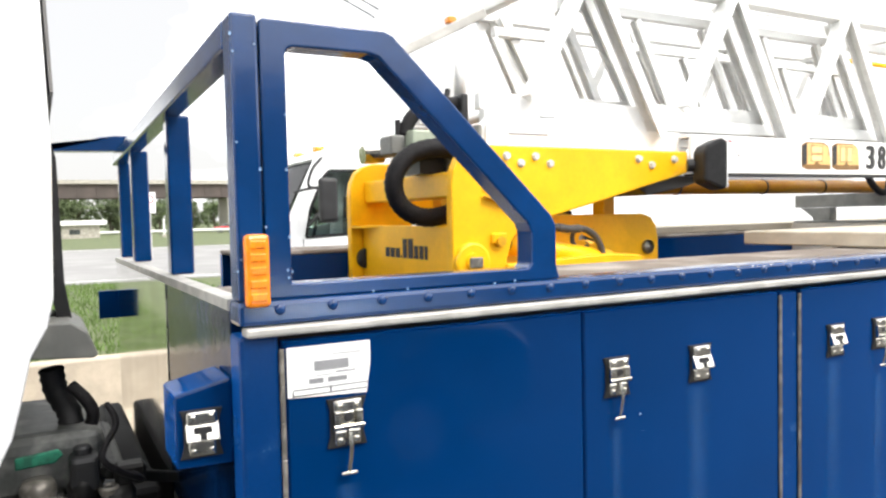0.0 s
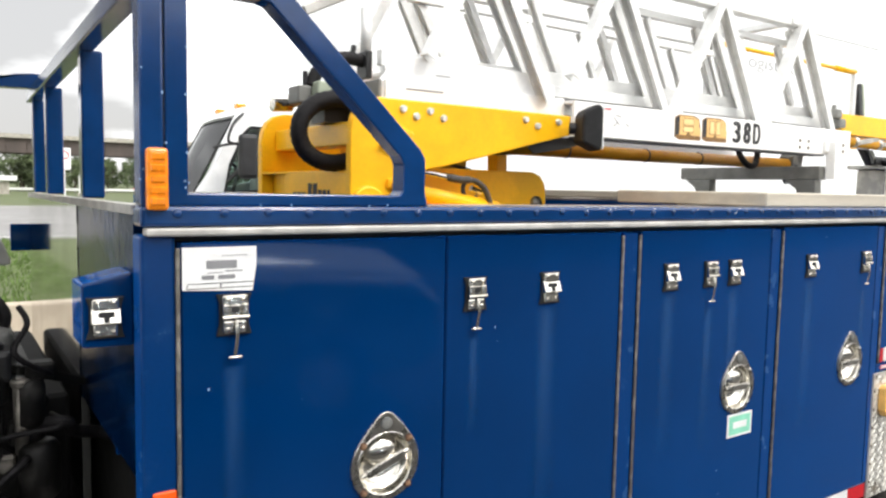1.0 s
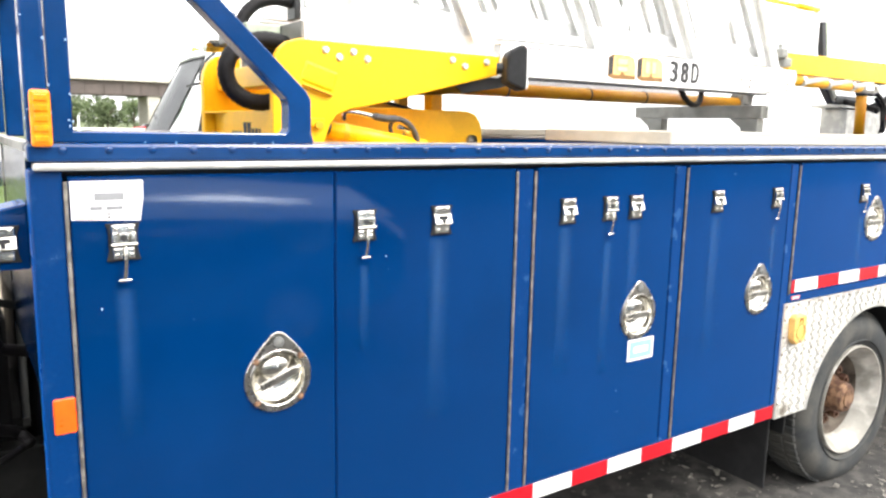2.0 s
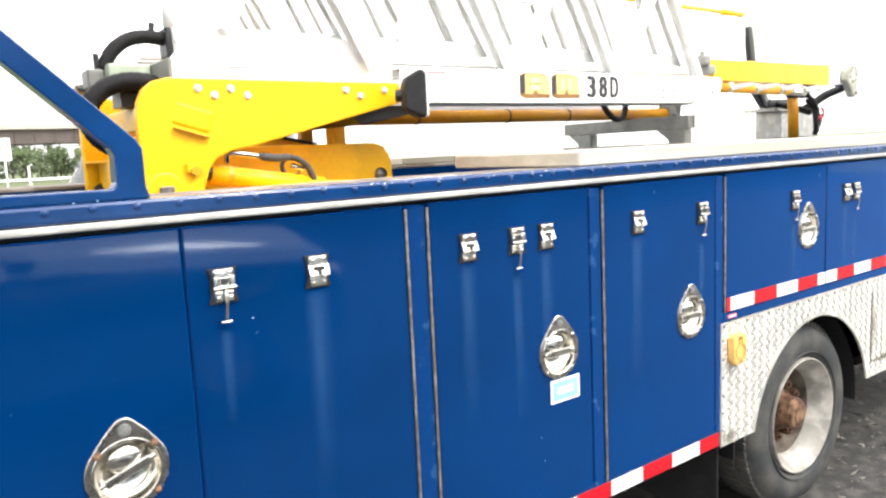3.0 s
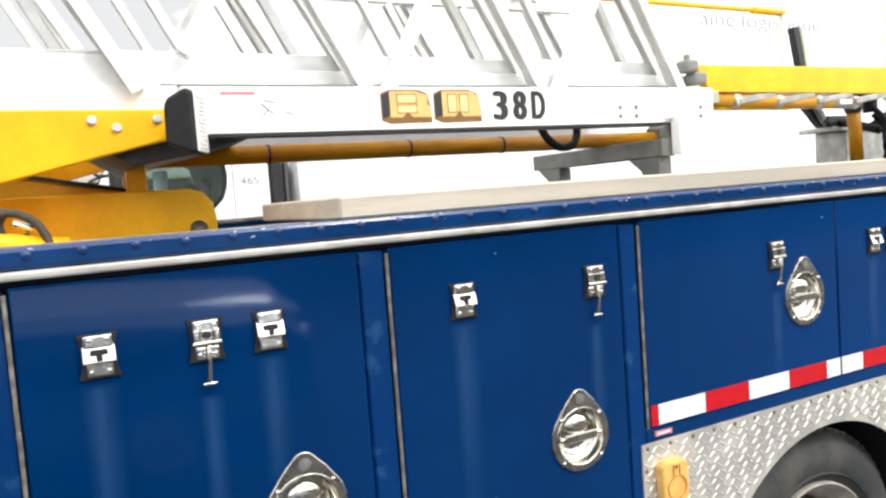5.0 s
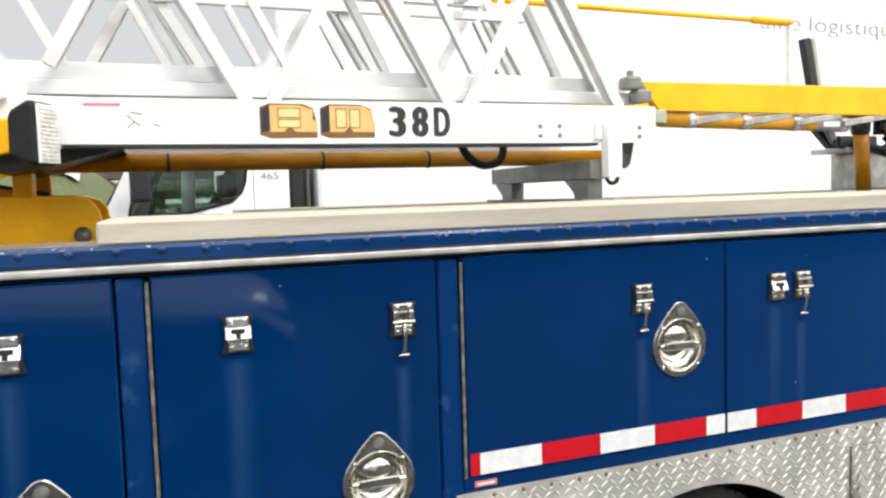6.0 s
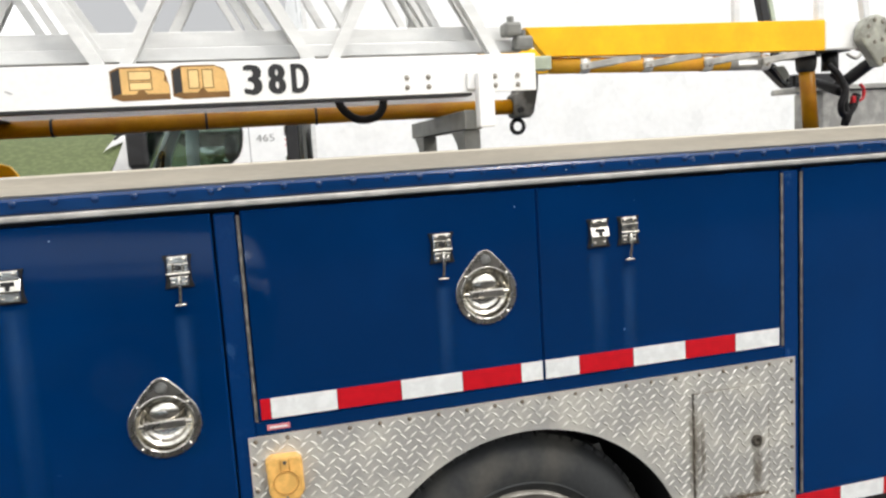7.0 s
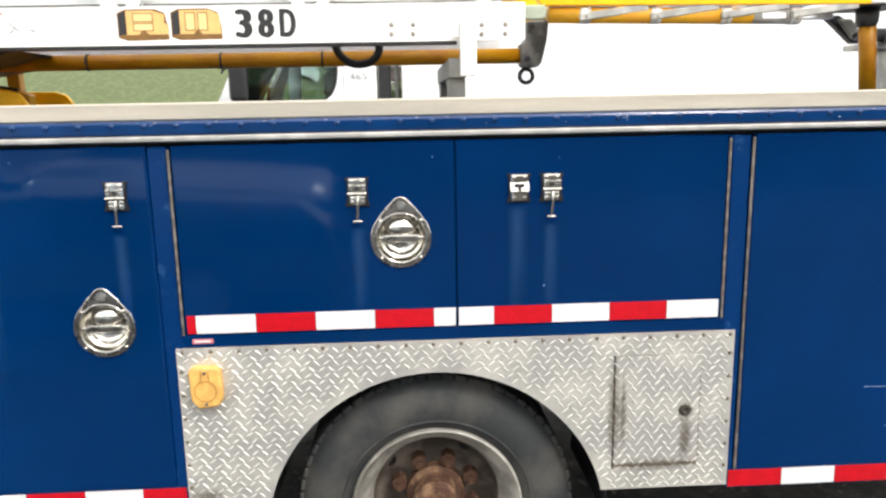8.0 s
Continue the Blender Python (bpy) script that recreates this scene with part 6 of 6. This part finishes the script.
for y in (4.72, 6.08):
    part("head_lamp", box(1.195, 1.235, y - 0.13, y + 0.13, 0.66, 0.84, 0.02, 2), STEEL, parked, "clear head lamp")
m_arm = part("mirror_arm", tube([(1.72, 4.55, 1.98), (1.66, 4.36, 1.97), (1.56, 4.28, 1.88), (1.52, 4.26, 1.76), (1.60, 4.28, 1.74)], 0.011, 8), BLACK, parked, "black tubular mirror arm", smooth=True)
part("mirror_brace", tube([(1.50, 4.55, 1.72), (1.56, 4.40, 1.74), (1.63, 4.30, 1.75)], 0.011, 8), BLACK, parked, smooth=True)
part("mirror_head", box(1.61, 1.76, 4.27, 4.33, 1.48, 1.82, 0.03, 3), BLACK, parked, "black door mirror")
part("mirror_stay", bar((1.68, 4.31, 1.62), (1.60, 4.56, 1.45), 0.02, 0.02, (0, 0, 1)), BLACK, parked)
for x, y in ((1.84, 4.92), (1.87, 5.54)):
    part("clearance_lamp", box(x - 0.05, x + 0.04, y - 0.05, y + 0.05, 2.068, 2.115, 0.012, 2), AMBER, parked, "amber clearance lamp")
lettering("465", 0.080, PALE_INK, parked, (2.555, 4.5465, 1.640), (90, 0, 0), "unit_lettering", 0.145)
body = part("box_body", box(3.0, 11.4, 4.46, 6.34, 0.72, 3.70, 0.012, 2), WHITE_CAB, parked, "white smooth-sided box body")
part("box_front_rail", box(2.992, 3.03, 4.452, 4.47, 0.72, 3.70, 0.003), ALU, body)
part("box_top_rail", box(3.05, 11.4, 4.450, 4.47, 3.62, 3.70, 0.003), ALU, body)
part("box_bottom_rail", box(3.05, 11.4, 4.450, 4.47, 0.72, 0.80, 0.003), ALU, body)
lettering("aine", 0.23, PALE_INK, body, (7.49, 4.456, 3.035), (90, 0, 0), "side_lettering", 0.52, -0.003)
lettering("logistique", 0.23, PALE_INK, body, (8.13, 4.456, 3.035), (90, 0, 0), "side_lettering", 1.31, -0.003)
for y in (4.75, 5.9):
    for x in (1.75, 9.4):
        part("wheel", rod((x, y - 0.12, g2 + 0.39), (x, y + 0.12, g2 + 0.39), 0.39, 36), TYRE, parked)
part("chassis", box(1.3, 11.2, 5.0, 5.8, 0.45, 0.72, 0.01), CHASSIS, parked)

# ---- grass verge, barrier, road furniture, bridge, trees ----
bar_pts = [(4.50, -0.07), (4.50, 0.08), (4.64, 0.20), (4.70, 0.56), (4.88, 0.56), (4.94, 0.20), (5.08, 0.08), (5.08, -0.07)]
part("concrete_barrier", prism(bar_pts, -3.2, 1.02, 0.012, None, "x"), SAND)
tagged(bpy.data.objects["concrete_barrier"], "weathered pale concrete barrier beside the lot", "barrier")

gr = thing("guard_rail", (0, 110, fall(110)), "galvanised steel guard rail along the far verge", "guard rail")
part("beam", box(2, 62, 110.0, 110.08, fall(110) + 0.42, fall(110) + 0.74, 0.02), ALU, gr)
post = ready(box(-0.07, 0.07, 0, 0.12, 0, 0.72), "post", GREY_STEEL)
for k in range(15):
    part("post", post, None, gr, at=(3 + 4 * k, 110.09, fall(110)))

bridge = thing("overpass", (0, 132, fall(132)), "long brown steel girder road bridge with pale parapet", "bridge")
for y in (130, 137):
    part("girder", box(-20, 90, y, y + 1, 5.62, 7.85), GIRDER, bridge, "brown steel girder")
part("deck_slab", box(-20, 90, 129.4, 139, 7.86, 8.1), CONCRETE, bridge)
part("parapet", box(-20, 90, 129.4, 129.7, 8.1, 8.5), CONCRETE, bridge, "pale concrete parapet")
for k in range(36):
    part("stiffener", box(-0.06, 0.06, 129.85, 130.0, 5.7, 7.85), GIRDER, bridge, at=(-14 + 2.8 * k, 0, 0))
for x in (30, 72):
    part("pier", box(x - 1.0, x + 1.0, 130.2, 137.8, fall(132) - 0.5, 5.62, 0.05), CONCRETE, bridge)

sign = thing("road_sign", (4.42, 36, fall(36)), "white road sign with a pale red mark on a grey post", "sign")
part("post", box(4.39, 4.45, 36.0, 36.06, fall(36), 2.92, 0.005), ALU, sign)
part("plate", box(4.16, 4.68, 35.97, 35.998, 1.95, 2.92, 0.01), PAPER, sign)
part("mark", lathe([(0.14, 35.965), (0.19, 35.965), (0.19, 35.969), (0.14, 35.969)], (4.42, 0, 2.6), 20), RED, sign)

hut = thing("kiosk", (4.5, 100, fall(100)), "small pale building with a wide white roof", "building")
part("wall", box(2.4, 6.6, 100, 103, fall(100), fall(100) + 1.6), CONCRETE, hut)
part("roof", box(2.0, 7.4, 99.5, 103.4, fall(100) + 1.6, fall(100) + 2.2, 0.05), PAPER, hut)
part("window", box(3.2, 4.4, 99.96, 100.01, fall(100) + 0.5, fall(100) + 1.1), GLASS_DARK, hut)
for x in (9.0, 13.0, 24.0, 32.0, 39.5):
    p = thing("marker_post", (x, 92, fall(92)), "white wooden marker post beside the road", "post", "posts along the verge")
    part("shaft", box(x - 0.09, x + 0.09, 92, 92.2, fall(92), fall(92) + 2.2, 0.01), PAPER, p)
    part("foot", box(x - 0.25, x + 0.25, 91.9, 92.3, fall(92), fall(92) + 0.3, 0.02), CONCRETE, p)


def car(x, y, paint, words):
    z = fall(y)
    c = thing("car", (x, y, z), words, "car", "cars on the far road")
    part("body", prism([(x - 2.1, z + 0.35), (x - 2.1, z + 0.85), (x - 1.2, z + 0.95), (x + 1.7, z + 0.98), (x + 2.1, z + 0.8), (x + 2.1, z + 0.35)], y, y + 1.7, 0.05), paint, c)
    part("cabin", prism([(x - 1.0, z + 0.95), (x - 0.5, z + 1.42), (x + 0.9, z + 1.42), (x + 1.6, z + 0.97)], y + 0.1, y + 1.6, 0.05), GLASS_DARK, c)
    for dx in (-1.3, 1.3):
        part("wheel", rod((x + dx, y - 0.02, z + 0.32), (x + dx, y + 0.2, z + 0.32), 0.32, 18), TYRE, c)


car(26, 116, RED, "small red car on the far road")
car(36, 116, BLUE, "small blue car on the far road")
car(45, 116, WHITE_CAB, "small white car on the far road")


def tree(x, y, h, seed):
    r = random.Random(seed)
    z = fall(y) - 0.3
    t = thing("tree", (x, y, z), "broad green roadside tree in full leaf", "tree", "trees behind the road")
    bm = rod((0, 0, 0), (0.1, 0, h * 0.5), 0.22, 8, None, 0.10)
    for k in range(5):
        q = r.uniform(0, 6.28)
        rod((0.05, 0, h * (0.25 + 0.06 * k)), (math.cos(q) * h * 0.25, math.sin(q) * h * 0.25, h * (0.5 + 0.07 * k)), 0.08, 6, bm, 0.03)
    part("trunk", bm, BARK, t, at=(x, y, z))
    bm = bmesh.new()
    for _ in range(60):
        q, e, d = r.uniform(0, 6.28), r.uniform(-0.9, 1.4), r.uniform(0.35, 1.0)
        c = Vector((math.cos(q) * math.cos(e) * h * 0.36 * d, math.sin(q) * math.cos(e) * h * 0.36 * d, h * 0.48 + math.sin(e) * h * 0.44 * d))
        for _ in range(26):
            p = c + Vector((r.gauss(0, 0.30), r.gauss(0, 0.30), r.gauss(0, 0.26))) * h * 0.12
            s = r.uniform(0.10, 0.24)
            a, b = Vector((r.uniform(-1, 1), r.uniform(-1, 1), r.uniform(-1, 1))).normalized() * s, Vector((r.uniform(-1, 1), r.uniform(-1, 1), r.uniform(-1, 1))).normalized() * s
            bm.faces.new([bm.verts.new(p + v) for v in (a, b, -a, -b)])
    part("crown", bm, LEAF, t, at=(x, y, z))
    return t


kinds = [tree(5, 150, 8.5, 1), tree(3, 156, 7.6, 2), tree(12, 148, 8.0, 3)]
r = random.Random(21)
for k in range(54):
    src = kinds[k % 3]
    x, y = -2 + 1.9 * k + r.uniform(-1.2, 1.2), r.uniform(146, 172)
    m = pose(x, y, fall(y) - 0.6, 0, 0, r.uniform(0, 360))
    copy_thing(src, m)

up = thing("utility_pole", (52, 31, fall(31)), "grey utility pole with sagging black wires", "pole")
part("shaft", rod((52, 31, fall(31)), (52, 31, 9.0), 0.14, 10, None, 0.10), BARK, up, smooth=True)
part("cross_arm", box(51.9, 52.1, 29.8, 32.4, 8.2, 8.35, 0.01), BARK, up)
for dy, dz in ((-0.8, 0.0), (0.9, 0.35)):
    part("cable", tube([(-40, 31 + dy, 36.0 + dz), (-5, 31 + dy, 18.6 + dz), (12.8, 31 + dy, 11.35 + dz), (16.0, 31 + dy, 10.12 + dz), (30, 31 + dy, 7.2 + dz), (52, 31 + dy, 8.3)], 0.028, 6), BLACK, up)
# ---- car parked across from the lockers, mirrored in their paint ----
g = GROUND + 0.006
saloon = thing("parked_car", (0.4, -3.7, g), "silver saloon car parked opposite the lockers", "car")
low = [(-1.88, 0.30), (-1.92, 0.62), (-1.84, 0.88), (-1.30, 0.95), (0.95, 0.94), (2.34, 0.84), (2.52, 0.70), (2.56, 0.34), (2.40, 0.22), (-1.80, 0.22)]
shell = part("body", prism(low, -4.52, -2.90, 0.045, None, "y", 3), CAR_PAINT, saloon, "silver painted body")
cabin = [(-1.20, 0.94), (-0.75, 1.40), (-0.45, 1.46), (-0.10, 1.45), (0.62, 0.94)]
part("cabin", prism(cabin, -4.38, -3.04, 0.05, None, "y", 3), GLASS_DARK, saloon, "dark glazed cabin")
part("roof", prism([(-0.74, 1.425), (-0.45, 1.480), (-0.12, 1.472), (-0.04, 1.435), (-0.2, 1.44), (-0.45, 1.44)], -4.34, -3.08, 0.02), CAR_PAINT, saloon)
for y in (-3.035, -4.385):
    for x0, x1, lean in ((-1.17, -0.74, 0.0), (-0.34, -0.34, 0.0), (0.60, -0.08, 0.0)):
        part("pillar", bar((x0, y, 0.94), (x1, y, 1.40), 0.06, 0.03, (0, 1, 0), 0.005), CAR_PAINT, saloon)
bm, rows = bmesh.new(), []
for i in range(13):
    x = 0.45 + 2.05 * i / 12
    half = 0.77 - 0.10 * (i / 12) ** 3
    rows.append([bm.verts.new((x, -3.71 + half * v, 1.125 - 0.13 * (i / 12) ** 1.8 - 0.17 * abs(v) ** 2.0)) for v in [k / 6 - 1 for k in range(13)]])
for a, b in zip(rows, rows[1:]):
    for k in range(12):
        bm.faces.new((a[k], a[k + 1], b[k + 1], b[k]))
ext = bmesh.ops.extrude_face_region(bm, geom=bm.faces[:])
bmesh.ops.translate(bm, verts=[q for q in ext["geom"] if isinstance(q, bmesh.types.BMVert)], vec=(0, 0, -0.05))
part("hood", bm, CAR_PAINT, saloon, "glossy hood", smooth=True)
for y in (-3.06, -4.36):
    part("head_lamp", box(2.34, 2.53, y - 0.13, y + 0.13, 0.62, 0.74, 0.03, 2), STEEL, saloon, "clear head lamp")
part("grille", box(2.535, 2.575, -4.10, -3.32, 0.42, 0.58, 0.01), BLACK, saloon)
for y in (-2.88, -4.54):
    for x in (-1.22, 1.66):
        side_out = 1 if y > -3.7 else -1
        t = part("wheel", lathe([(0.30, -0.09), (0.318, -0.06), (0.318, 0.06), (0.30, 0.09), (0.21, 0.095), (0.205, 0.06), (0.205, -0.06), (0.21, -0.095)], (0, 0, 0), 32, closed=True), TYRE, saloon, "", (x, y - 0.03 * side_out, g + 0.318), smooth=True)
        part("rim", lathe([(0.206, 0.05 * side_out), (0.19, 0.07 * side_out), (0.10, 0.055 * side_out), (0.0005, 0.07 * side_out)], (x, y - 0.03 * side_out, g + 0.318), 24), RIM, t)
for y, s2 in ((-2.80, 1), (-4.62, -1)):
    part("door_mirror", box(0.56, 0.70, y - 0.08, y + 0.08, 0.95, 1.05, 0.03, 2), CAR_PAINT, saloon)
    part("door_seam", box(-0.34, -0.333, -2.901 if s2 > 0 else -4.523, -2.897 if s2 > 0 else -4.519, 0.3, 0.92), BLACK, saloon)
# unseen wall, added to give doors and metal a dark surround to reflect
tagged(part("wall_south", box(-26, 30, -13.3, -13.0, GROUND, 4.4), CONCRETE_DARK), "unseen dark wall added to darken light and reflections", "wall", kind="structure")
bm, rows = bmesh.new(), []
for k in range(9):
    u = k / 8
    a, b = Vector((-8.6 + 2.2 * u, 65.0 + 10.5 * u)), Vector((-5.0 - 0.3 * u, 70.5 + 5.5 * u))
    rows.append([bm.verts.new((*(a.lerp(b, v / 6)), land(*a.lerp(b, v / 6)) + 0.45)) for v in range(7)])
for p, q in zip(rows, rows[1:]):
    for v in range(6):
        bm.faces.new((p[v], p[v + 1], q[v + 1], q[v]))
tagged(part("slope_paving", bm, GRIT_CONCRETE, smooth=True), "pale paved slope beside the bridge end", "paving", kind="structure")
